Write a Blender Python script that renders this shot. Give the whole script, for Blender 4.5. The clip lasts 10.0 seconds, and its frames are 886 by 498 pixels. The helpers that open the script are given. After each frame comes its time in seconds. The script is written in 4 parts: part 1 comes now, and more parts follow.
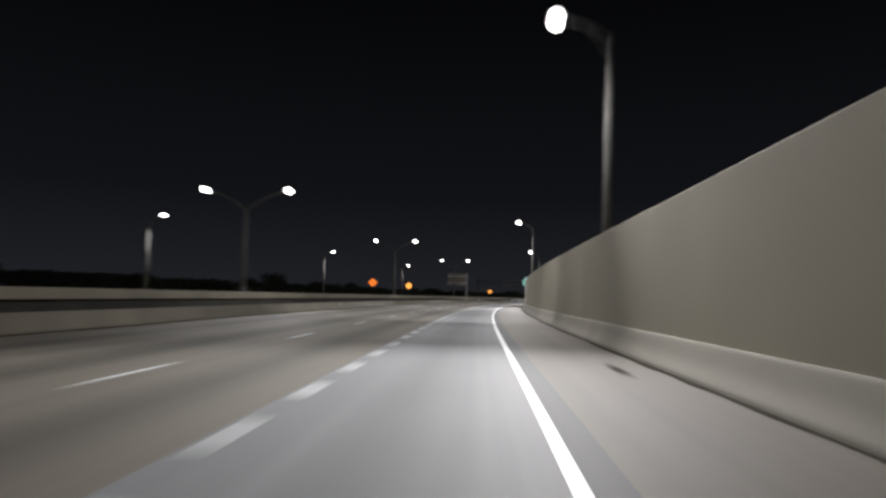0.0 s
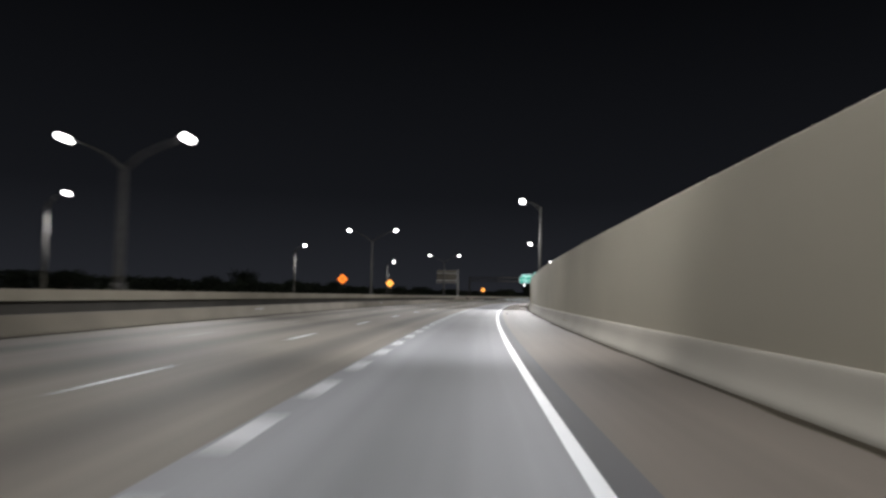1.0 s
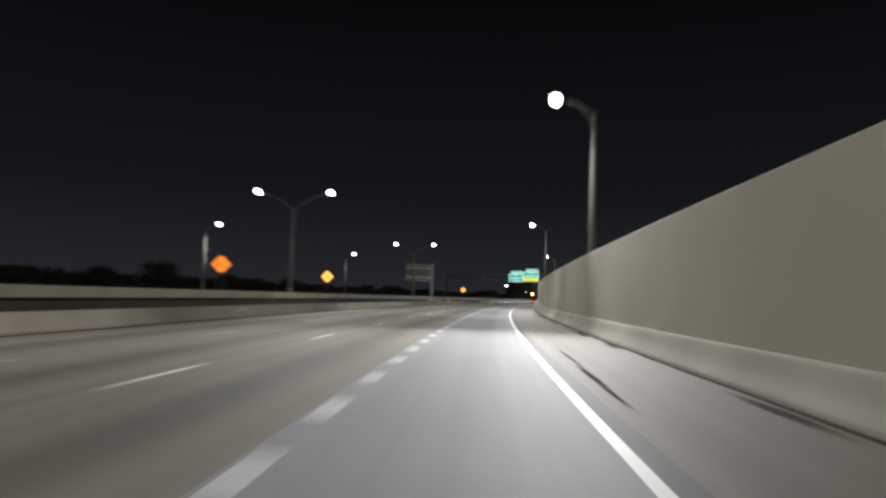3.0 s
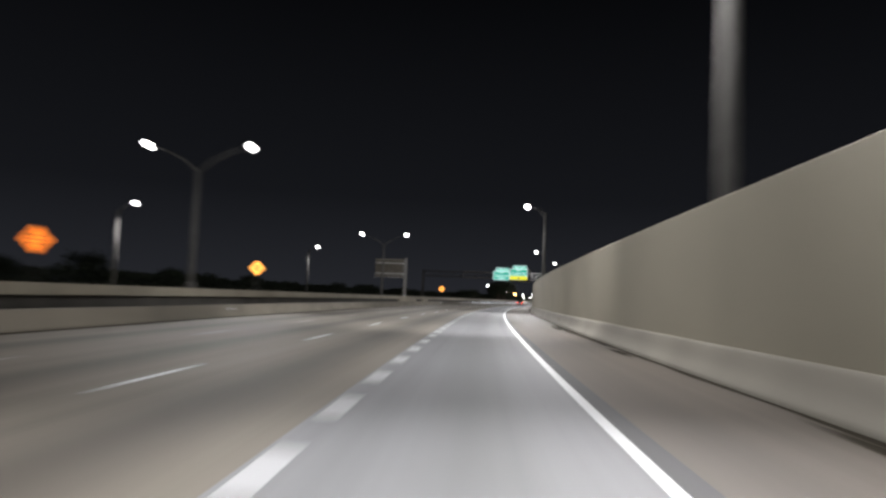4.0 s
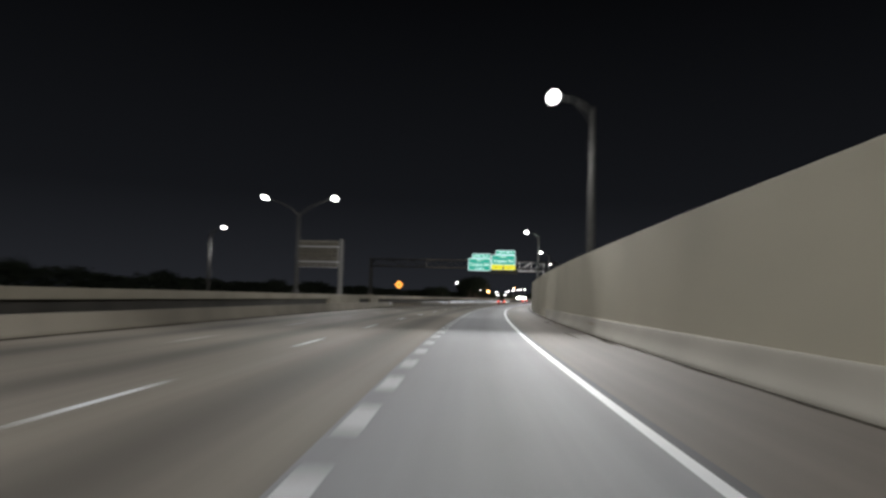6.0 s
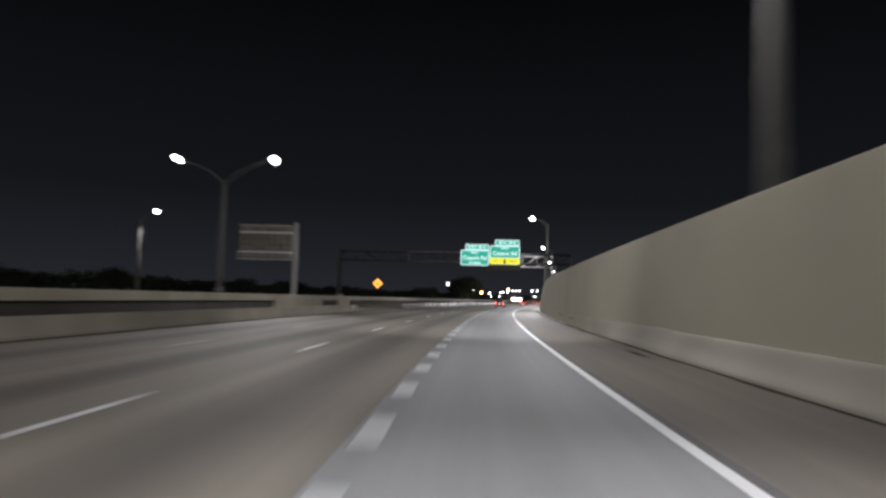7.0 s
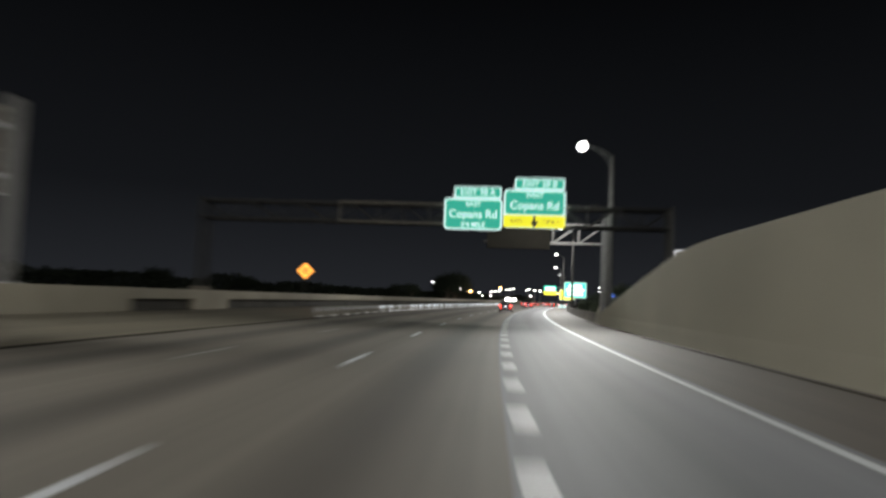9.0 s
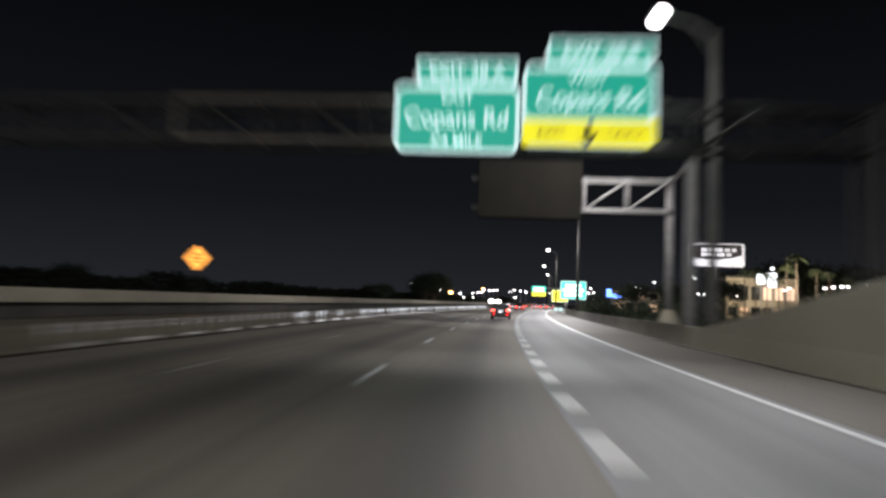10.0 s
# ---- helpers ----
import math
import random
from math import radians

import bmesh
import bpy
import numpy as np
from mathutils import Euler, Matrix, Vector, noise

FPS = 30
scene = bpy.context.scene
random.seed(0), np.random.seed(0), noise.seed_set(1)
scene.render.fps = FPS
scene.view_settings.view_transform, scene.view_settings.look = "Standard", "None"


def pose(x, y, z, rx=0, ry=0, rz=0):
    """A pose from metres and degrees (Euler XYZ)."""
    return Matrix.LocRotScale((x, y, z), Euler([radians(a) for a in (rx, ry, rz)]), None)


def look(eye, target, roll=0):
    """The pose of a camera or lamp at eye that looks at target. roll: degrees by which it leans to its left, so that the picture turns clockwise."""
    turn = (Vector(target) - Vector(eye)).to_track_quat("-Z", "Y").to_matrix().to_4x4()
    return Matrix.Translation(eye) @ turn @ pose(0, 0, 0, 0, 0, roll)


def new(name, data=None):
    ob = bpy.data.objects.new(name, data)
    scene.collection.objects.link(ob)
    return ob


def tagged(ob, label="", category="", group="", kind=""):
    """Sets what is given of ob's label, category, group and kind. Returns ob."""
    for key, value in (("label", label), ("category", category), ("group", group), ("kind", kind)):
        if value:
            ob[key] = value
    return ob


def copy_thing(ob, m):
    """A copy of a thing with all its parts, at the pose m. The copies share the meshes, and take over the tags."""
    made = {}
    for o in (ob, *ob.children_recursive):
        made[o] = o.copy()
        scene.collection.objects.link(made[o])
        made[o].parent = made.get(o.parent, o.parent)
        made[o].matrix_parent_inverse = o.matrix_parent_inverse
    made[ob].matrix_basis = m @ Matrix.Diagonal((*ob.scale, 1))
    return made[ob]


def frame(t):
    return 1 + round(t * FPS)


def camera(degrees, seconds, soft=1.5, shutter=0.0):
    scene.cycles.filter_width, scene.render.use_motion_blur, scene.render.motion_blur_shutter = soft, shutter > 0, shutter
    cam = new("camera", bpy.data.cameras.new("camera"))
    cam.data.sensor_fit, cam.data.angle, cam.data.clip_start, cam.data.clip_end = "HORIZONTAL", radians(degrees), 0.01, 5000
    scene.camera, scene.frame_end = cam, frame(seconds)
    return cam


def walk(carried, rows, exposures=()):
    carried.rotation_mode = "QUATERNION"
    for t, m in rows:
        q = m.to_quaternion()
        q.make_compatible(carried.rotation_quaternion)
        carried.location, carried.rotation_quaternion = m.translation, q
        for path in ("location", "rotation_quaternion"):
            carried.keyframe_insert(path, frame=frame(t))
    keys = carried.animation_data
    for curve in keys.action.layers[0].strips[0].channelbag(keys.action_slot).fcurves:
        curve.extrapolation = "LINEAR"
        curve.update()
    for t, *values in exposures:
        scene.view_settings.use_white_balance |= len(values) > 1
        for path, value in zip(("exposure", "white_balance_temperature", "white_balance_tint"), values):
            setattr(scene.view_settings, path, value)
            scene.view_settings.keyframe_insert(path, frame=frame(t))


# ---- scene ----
# ---------------------------------------------------------------- camera
cam = camera(65.3, 10.0, soft=2.7, shutter=2.0)
walk(cam, [
    (0.0, pose(-0.06, 0.01, 1.54, 93.89, -1.46, -0.28)),
    (0.5, pose(0.58, 12.48, 1.54, 93.84, -0.86, -0.72)),
    (1.0, pose(1.14, 24.91, 1.54, 93.83, -1.09, -0.96)),
    (1.5, pose(1.73, 37.21, 1.54, 93.90, -1.30, -1.23)),
    (2.0, pose(2.39, 49.33, 1.54, 93.87, -1.57, -1.66)),
    (2.5, pose(3.23, 61.28, 1.54, 93.88, -1.82, -2.04)),
    (3.0, pose(4.22, 73.44, 1.54, 93.94, -1.84, -2.74)),
    (3.5, pose(5.37, 85.78, 1.54, 93.97, -2.00, -3.59)),
    (4.0, pose(6.65, 98.29, 1.54, 93.99, -2.30, -4.39)),
    (4.5, pose(8.03, 110.99, 1.54, 93.98, -2.44, -4.84)),
    (5.0, pose(9.51, 123.76, 1.54, 93.95, -2.37, -5.43)),
    (5.5, pose(11.20, 136.37, 1.54, 93.89, -1.78, -6.33)),
    (6.0, pose(13.04, 149.01, 1.54, 93.95, -1.61, -6.97)),
    (6.5, pose(14.97, 161.69, 1.54, 94.02, -1.61, -7.41)),
    (7.0, pose(16.97, 174.45, 1.54, 94.08, -1.68, -7.66)),
    (7.5, pose(18.99, 187.31, 1.54, 93.93, -1.84, -7.64)),
    (8.0, pose(21.07, 200.33, 1.54, 93.85, -1.87, -7.68)),
    (8.5, pose(23.35, 213.41, 1.54, 93.98, -2.15, -8.11)),
    (9.0, pose(25.61, 226.50, 1.54, 94.06, -2.22, -8.80)),
    (9.5, pose(28.13, 239.69, 1.54, 94.15, -1.83, -9.51)),
    (10.0, pose(30.77, 252.91, 1.54, 94.28, -2.10, -10.42)),
], exposures=[
    (0.0, 0.24, 6450, 11), (0.5, 0.42, 6380, 14), (1.0, 0.56, 6370, 11), (1.6, 0.42, 6490, 7), (2.5, 0.60, 6500, 7), (3.5, 0.60, 6450, 10),
    (4.5, 0.64, 6420, 12), (5.1, 0.20, 6380, 6), (5.8, 0.44, 6440, 8), (7.0, 0.60, 6400, 13), (7.5, 0.56, 6430, 13), (8.0, 0.48, 6560, 4), (8.5, 0.57, 6550, 5), (9.3, 0.50, 6520, 8), (10.0, 0.50, 6430, 12)])

# ---------------------------------------------------------------- road alignment
# Stations run along the right edge line; offsets are metres to its right.
KNOTS = list(range(-10, 290, 20)) + list(range(290, 600, 50))
BENDS = [-1.16, -0.42, 0.62, 0.82, 0.89, 0.88, 0.81, 0.53, 0.68, 0.96, 0.84, 0.77,
         0.81, 0.78, 1.1, 0.93, 0.58, 0.48, 0.46, 0.45, 0.44, 0.44]
STEP = 2.0
STA = np.arange(0.0, 1600.0, STEP)
_k = np.interp(STA, KNOTS, BENDS) * 1e-3
HEAD = 0.0633 + np.concatenate([[0], np.cumsum((_k[1:] + _k[:-1]) / 2 * STEP)])
_m = (HEAD[1:] + HEAD[:-1]) / 2
RX = 0.770 + np.concatenate([[0], np.cumsum(np.sin(_m) * STEP)])
RY = np.concatenate([[0], np.cumsum(np.cos(_m) * STEP)])


def heading(s):
    return float(np.interp(s, STA, HEAD))


def at(s, off, z=0.0):
    """The world place at station s and offset off."""
    h = heading(s)
    x, y = float(np.interp(s, STA, RX)), float(np.interp(s, STA, RY))
    if s < 0:
        x, y = x + s * math.sin(h), y + s * math.cos(h)
    return Vector((x + off * math.cos(h), y - off * math.sin(h), z))


def stand(s, off, z=0.0, turn=0.0):
    """A pose on the road whose y axis points ahead along it."""
    p = at(s, off, z)
    return pose(p.x, p.y, p.z, 0, 0, math.degrees(-heading(s)) + turn)


# ---------------------------------------------------------------- world
world = bpy.data.worlds.new("night")
scene.world = world
world.use_nodes = True
wn, wl = world.node_tree.nodes, world.node_tree.links
w_co = wn.new("ShaderNodeTexCoord")
w_sep = wn.new("ShaderNodeSeparateXYZ")
w_ramp = wn.new("ShaderNodeValToRGB")
wl.new(w_co.outputs["Generated"], w_sep.inputs[0])
wl.new(w_sep.outputs["Z"], w_ramp.inputs[0])
wr = w_ramp.color_ramp
wr.elements[0].position, wr.elements[0].color = 0.0, (0.0120, 0.0128, 0.0155, 1)
wr.elements[1].position, wr.elements[1].color = 0.42, (0.0013, 0.0014, 0.0017, 1)
mid = wr.elements.new(0.14)
mid.color = (0.0048, 0.0052, 0.0064, 1)
wl.new(w_ramp.outputs[0], wn["Background"].inputs["Color"])
wn["Background"].inputs["Strength"].default_value = 1.0

LAMP_WATTS = 15000.0
LAMP_COLOUR = (1.0, 0.98, 0.965)


def lamp_light(p, watts=LAMP_WATTS, lean=None):
    """The light of one road lamp, shining down from its lens in a wide cone that leans away from its pole."""
    data = bpy.data.lights.new("road_light", "SPOT")
    data.energy, data.color = watts, LAMP_COLOUR
    data.spot_size, data.spot_blend, data.shadow_soft_size = radians(160), 0.6, 0.35
    ob = new("road_light", data)
    ob.matrix_world = look(p, p + Vector((0, 0, -1)) + lean * 0.42)
    return ob


def lamp_lobes(p, s, watts=LAMP_WATTS, soft=1.0, side=-1.7, down=(160, 0.14, 0.0)):
    """The light of a road lamp: its optics throw most of it along the road both ways, and a third lobe (spread, share, lean) down and across."""
    ahead = Vector((math.sin(heading(s)), math.cos(heading(s)), 0))
    across = Vector((math.cos(heading(s)), -math.sin(heading(s)), 0))
    aside = across * 0.3 * side
    for way, size, share in ((ahead * 3.2, 84, 1.0), (ahead * -3.2, 84, 1.0), (across * down[2], down[0], down[1])):
        data = bpy.data.lights.new("road_light", "SPOT")
        data.energy, data.color = watts * share, LAMP_COLOUR
        data.spot_size, data.spot_blend, data.shadow_soft_size = radians(size), 1.0, soft
        ob = new("road_light", data)
        ob.matrix_world = look(p, p + way + aside + Vector((0, 0, -1)))


# ---------------------------------------------------------------- materials
def node_mat(name):
    mat = bpy.data.materials.new(name)
    mat.use_nodes = True
    return mat, mat.node_tree.nodes, mat.node_tree.links, mat.node_tree.nodes["Principled BSDF"]


def surface(name, colour, rough=0.8, metal=0.0, vary=0.25, scale=3.0, fine=60.0, bump=0.2, stretch=(1, 1, 1), coords="Object", spread=0.1, spec=0.5):
    """A worn surface: broad stains and fine grain over a base colour, with fine relief."""
    mat, n, l, b = node_mat(name)
    co = n.new("ShaderNodeTexCoord")
    mp = n.new("ShaderNodeMapping")
    mp.inputs["Scale"].default_value = stretch
    l.new(co.outputs[coords], mp.inputs["Vector"])
    big, small = n.new("ShaderNodeTexNoise"), n.new("ShaderNodeTexNoise")
    big.inputs["Scale"].default_value, big.inputs["Detail"].default_value = scale, 6
    small.inputs["Scale"].default_value, small.inputs["Detail"].default_value = fine, 3
    l.new(mp.outputs[0], big.inputs["Vector"])
    l.new(co.outputs[coords], small.inputs["Vector"])
    mixn = n.new("ShaderNodeMath")
    mixn.operation = "MULTIPLY_ADD"
    l.new(small.outputs["Fac"], mixn.inputs[0])
    mixn.inputs[1].default_value = 0.4
    l.new(big.outputs["Fac"], mixn.inputs[2])
    info = n.new("ShaderNodeObjectInfo")
    rnd = n.new("ShaderNodeMath")
    rnd.operation = "MULTIPLY_ADD"
    l.new(info.outputs["Random"], rnd.inputs[0])
    rnd.inputs[1].default_value = spread
    l.new(mixn.outputs[0], rnd.inputs[2])
    ramp = n.new("ShaderNodeValToRGB")
    e = ramp.color_ramp.elements
    e[0].position, e[1].position = 0.45, 0.98
    e[0].color = (*[c * (1 - vary) for c in colour], 1)
    e[1].color = (*[min(1, c * (1 + vary)) for c in colour], 1)
    l.new(rnd.outputs[0], ramp.inputs[0])
    l.new(ramp.outputs[0], b.inputs["Base Color"])
    bp = n.new("ShaderNodeBump")
    bp.inputs["Strength"].default_value, bp.inputs["Distance"].default_value = bump, 0.01
    l.new(small.outputs["Fac"], bp.inputs["Height"])
    l.new(bp.outputs[0], b.inputs["Normal"])
    b.inputs["Roughness"].default_value, b.inputs["Metallic"].default_value = rough, metal
    b.inputs["Specular IOR Level"].default_value = spec
    return mat


def pavement(name, colour, streak, lane_width=3.66, shift=0.0, depth=0.35):
    """Pavement with aggregate, long wheel and oil streaks along the lanes, patches and joints (UV in metres: along, across)."""
    mat, n, l, b = node_mat(name)
    co = n.new("ShaderNodeTexCoord")
    sep = n.new("ShaderNodeSeparateXYZ")
    l.new(co.outputs["UV"], sep.inputs[0])

    def math_node(op, a, b2, c=None):
        m = n.new("ShaderNodeMath")
        m.operation = op
        for i, v in enumerate((a, b2, c)):
            if v is None:
                continue
            if isinstance(v, (int, float)):
                m.inputs[i].default_value = v
            else:
                l.new(v, m.inputs[i])
        return m.outputs[0]

    def noise(scale, detail, sx, sy):
        mp = n.new("ShaderNodeMapping")
        mp.inputs["Scale"].default_value = (sx, sy, 1)
        l.new(co.outputs["UV"], mp.inputs["Vector"])
        t = n.new("ShaderNodeTexNoise")
        t.inputs["Scale"].default_value, t.inputs["Detail"].default_value = scale, detail
        l.new(mp.outputs[0], t.inputs["Vector"])
        return t.outputs["Fac"]

    grain = noise(45.0, 3, 1, 1)
    blotch = noise(0.16, 5, 1, 1.6)
    streaks = noise(1.0, 4, 0.012, 1.3)
    # dark band down the middle of each lane and beside the lines
    lane = math_node("FRACT", math_node("DIVIDE", math_node("ADD", sep.outputs["Y"], shift + 100 * lane_width), lane_width), 0)
    wave = math_node("COSINE", math_node("MULTIPLY", math_node("SUBTRACT", lane, 0.5), 2 * math.pi), 0)
    band = math_node("MULTIPLY", math_node("POWER", math_node("MULTIPLY_ADD", wave, 0.5, 0.5), 3.0), streak)
    tone = math_node("MULTIPLY_ADD", grain, 0.22, math_node("MULTIPLY", streaks, 0.75))
    tone = math_node("MULTIPLY_ADD", blotch, 0.35, tone)
    tone = math_node("SUBTRACT", tone, math_node("MULTIPLY", band, streaks))
    ramp = n.new("ShaderNodeValToRGB")
    e = ramp.color_ramp.elements
    e[0].position, e[1].position = 0.22, 0.95
    e[0].color = (*[c * (1 - depth) for c in colour], 1)
    e[1].color = (*[c * (1 + depth) for c in colour], 1)
    l.new(tone, ramp.inputs[0])
    l.new(ramp.outputs[0], b.inputs["Base Color"])
    bp = n.new("ShaderNodeBump")
    bp.inputs["Strength"].default_value, bp.inputs["Distance"].default_value = 0.35, 0.006
    l.new(grain, bp.inputs["Height"])
    l.new(bp.outputs[0], b.inputs["Normal"])
    b.inputs["Roughness"].default_value = 0.72
    b.inputs["Specular IOR Level"].default_value = 0.35
    return mat


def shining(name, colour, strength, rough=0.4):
    """A glowing material, for lamps, lit faces and light put into surfaces as emission."""
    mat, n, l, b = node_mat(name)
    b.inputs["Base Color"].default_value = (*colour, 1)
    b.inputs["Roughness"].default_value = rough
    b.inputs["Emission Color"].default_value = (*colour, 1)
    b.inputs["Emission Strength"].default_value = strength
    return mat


M_ROAD = pavement("lane_pavement", (0.190, 0.170, 0.140), 0.80, shift=3.49, depth=0.46)
# headlight pool put into the exit lane's paler, bluish base colour
M_EXIT = pavement("headlit_exit_pavement", (0.238, 0.243, 0.255), 0.5, shift=3.49, lane_width=3.49)
M_EXPRESS = pavement("express_pavement", (0.185, 0.162, 0.118), 0.3)
M_SHOULDER = pavement("shoulder_pavement", (0.132, 0.114, 0.094), 0.0)
M_SEAL = pavement("dark_seal_strip", (0.085, 0.085, 0.088), 0.0)
M_DIRT = surface("gutter_dirt", (0.038, 0.032, 0.022), 1.0, vary=0.6, scale=0.6, fine=30, bump=0.6, spec=0.1)
M_PAINT = surface("road_paint", (0.76, 0.78, 0.80), 0.55, vary=0.16, scale=1.5, fine=40, bump=0.25)
# worn lane line paint; also the grey of curb sections outside the headlights
M_PAINT_WORN_UNLIT = surface("worn_unlit_road_paint", (0.40, 0.385, 0.35), 0.65, vary=0.4, scale=1.2, fine=35, bump=0.25)
M_WALL = surface("wall_concrete", (0.450, 0.420, 0.330), 0.88, vary=0.12, scale=0.22, fine=28, bump=0.3, stretch=(1, 1, 1), spread=0.10)
M_BARRIER = surface("barrier_concrete", (0.352, 0.331, 0.282), 0.88, vary=0.2, scale=0.5, fine=30, bump=0.3, spread=0.05)
M_BARRIER_LEFT = surface("darker_barrier_concrete", (0.240, 0.214, 0.170), 0.9, vary=0.25, scale=0.5, fine=30, bump=0.3, spread=0.08)
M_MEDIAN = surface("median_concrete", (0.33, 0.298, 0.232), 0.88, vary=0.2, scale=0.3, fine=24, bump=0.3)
# shade of the recess under the beam, put into a dark base colour
M_MEDIAN_LOW = surface("shaded_median_concrete", (0.060, 0.055, 0.047), 0.95, vary=0.4, scale=0.4, fine=24, bump=0.3)
M_STEEL = surface("galvanised_steel", (0.46, 0.46, 0.46), 0.55, metal=0.35, vary=0.2, scale=4, fine=60, bump=0.1)
M_PARAPET = surface("stained_parapet_concrete", (0.17, 0.15, 0.12), 0.92, vary=0.4, scale=0.5, fine=24, bump=0.4)
M_GALV = surface("dull_galvanised_steel", (0.22, 0.215, 0.21), 0.7, metal=0.1, vary=0.25, scale=4, fine=60, bump=0.1)
# lack of light on truss and sign posts, put into a near-black colour
M_TRUSS = surface("unlit_truss_steel", (0.042, 0.041, 0.039), 0.95, metal=0.0, vary=0.25, scale=4, fine=60, bump=0.1, spec=0.15)
M_POLE = surface("lamp_pole_concrete", (0.16, 0.156, 0.148), 0.75, vary=0.2, scale=3, fine=50, bump=0.15)
# same pole concrete, darkened for the poles that catch less light
M_POLE_DARK = surface("dim_pole_concrete", (0.085, 0.083, 0.078), 0.8, vary=0.25, scale=3, fine=50, bump=0.15)
M_HOUSING = surface("lamp_housing", (0.30, 0.31, 0.32), 0.5, metal=0.4, vary=0.15, scale=8, fine=80, bump=0.05)
M_GROUND = surface("roadside_grass", (0.045, 0.055, 0.028), 0.95, vary=0.5, scale=0.15, fine=12, bump=0.8)
M_LEAF = surface("dark_leaves", (0.030, 0.040, 0.022), 0.75, vary=0.5, scale=2, fine=20, bump=0.1, spread=0.3)
M_PALM = surface("palm_fronds", (0.075, 0.095, 0.045), 0.7, vary=0.4, scale=2, fine=20, bump=0.1)
M_BARK = surface("bark", (0.16, 0.13, 0.10), 0.95, vary=0.4, scale=3, fine=25, bump=0.7)
M_LENS = shining("lamp_lens", (1.0, 0.985, 0.95), 9.0)
M_RUBBER = surface("tyre_rubber", (0.02, 0.02, 0.02), 0.85, vary=0.2)
M_RIM = surface("wheel_alloy", (0.45, 0.45, 0.46), 0.35, metal=0.8, vary=0.1)
M_PLASTIC = surface("black_plastic", (0.02, 0.02, 0.022), 0.6, vary=0.2)
M_BACKPANEL = surface("sign_back_aluminium", (0.20, 0.185, 0.15), 0.6, metal=0.2, vary=0.25, scale=1.2, fine=30, bump=0.1)
M_RIB = surface("sign_back_ribs", (0.11, 0.098, 0.076), 0.7, metal=0.1, vary=0.3, scale=1.2, fine=30, bump=0.1)
M_CABINET = surface("grey_cabinet", (0.075, 0.066, 0.050), 0.7, metal=0.1, vary=0.3, scale=1.0, fine=30, bump=0.1)
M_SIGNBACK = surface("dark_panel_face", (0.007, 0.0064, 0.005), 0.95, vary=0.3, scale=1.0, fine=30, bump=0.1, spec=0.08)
M_TAIL = shining("red_tail_lens", (1.0, 0.02, 0.012), 3.5)
M_BRAKE = shining("bright_brake_lens", (1.0, 0.09, 0.06), 5.0)
M_HEADLIGHT = shining("headlight_lens", (1.0, 0.97, 0.9), 30.0)
# lane posts: headlight return put in as glow, its absence as darker colour
M_TUBE = shining("unlit_white_post", (0.30, 0.28, 0.24), 0.012, 0.6)
M_TUBE_BRIGHT = shining("headlit_post_glow", (0.80, 0.81, 0.83), 0.16, 0.5)
M_BAND_DULL = shining("faint_band_glow", (0.60, 0.61, 0.62), 0.16, 0.5)
M_BAND = shining("headlit_band_glow", (0.80, 0.85, 0.92), 1.5, 0.5)

# sign sheeting, with the headlight light it would send back put in as emission
M_SIGN_GREEN = shining("green_sign_glow", (0.0, 0.37, 0.255), 0.52)
M_SIGN_WHITE = shining("white_sign_glow", (0.66, 0.92, 0.90), 0.66)
M_SIGN_YELLOW = shining("yellow_sign_glow", (0.86, 0.80, 0.0), 0.62)
M_SIGN_ORANGE = shining("orange_sign_glow", (1.0, 0.22, 0.015), 1.0)
# amber copy of the orange, for a stronger, overexposed headlight return
M_SIGN_AMBER = shining("amber_sign_glow", (1.0, 0.38, 0.06), 1.35)
# brighter copies: far boards' stronger headlight return, put in as emission
M_FAR_GREEN = shining("bright_green_sign_glow", (0.03, 0.58, 0.40), 1.1)
M_FAR_WHITE = shining("bright_white_sign_glow", (0.75, 1.0, 0.95), 2.2)
M_FAR_YELLOW = shining("bright_yellow_sign_glow", (1.0, 0.90, 0.06), 1.3)
M_SIGN_BLACK = surface("black_sign_legend", (0.02, 0.02, 0.02), 0.5, vary=0.1)


def paint(name, colour):
    mat, n, l, b = node_mat(name)
    b.inputs["Base Color"].default_value = (*colour, 1)
    b.inputs["Metallic"].default_value, b.inputs["Roughness"].default_value = 0.3, 0.28
    b.inputs["Coat Weight"].default_value = 0.6
    t = n.new("ShaderNodeTexNoise")
    t.inputs["Scale"].default_value = 25
    bp = n.new("ShaderNodeBump")
    bp.inputs["Strength"].default_value, bp.inputs["Distance"].default_value = 0.04, 0.002
    l.new(t.outputs["Fac"], bp.inputs["Height"])
    l.new(bp.outputs[0], b.inputs["Normal"])
    return mat


M_CAR_DARK = paint("dark_car_paint", (0.012, 0.012, 0.018))
M_CAR_RED = paint("dark_red_car_paint", (0.10, 0.010, 0.012))
M_CAR_SILVER = paint("silver_car_paint", (0.35, 0.35, 0.37))
M_GLASS = paint("tinted_car_glass", (0.01, 0.011, 0.012))
# plate lamp's light on the number plate, put in as emission
M_PLATE = shining("plate_glow", (0.82, 0.86, 0.92), 1.8)


# ---------------------------------------------------------------- building blocks
def thing(name, m, label, category, group="", kind=""):
    ob = new(name)
    ob.empty_display_size = 0.2
    ob.matrix_world = m
    return tagged(ob, label, category, group, kind)


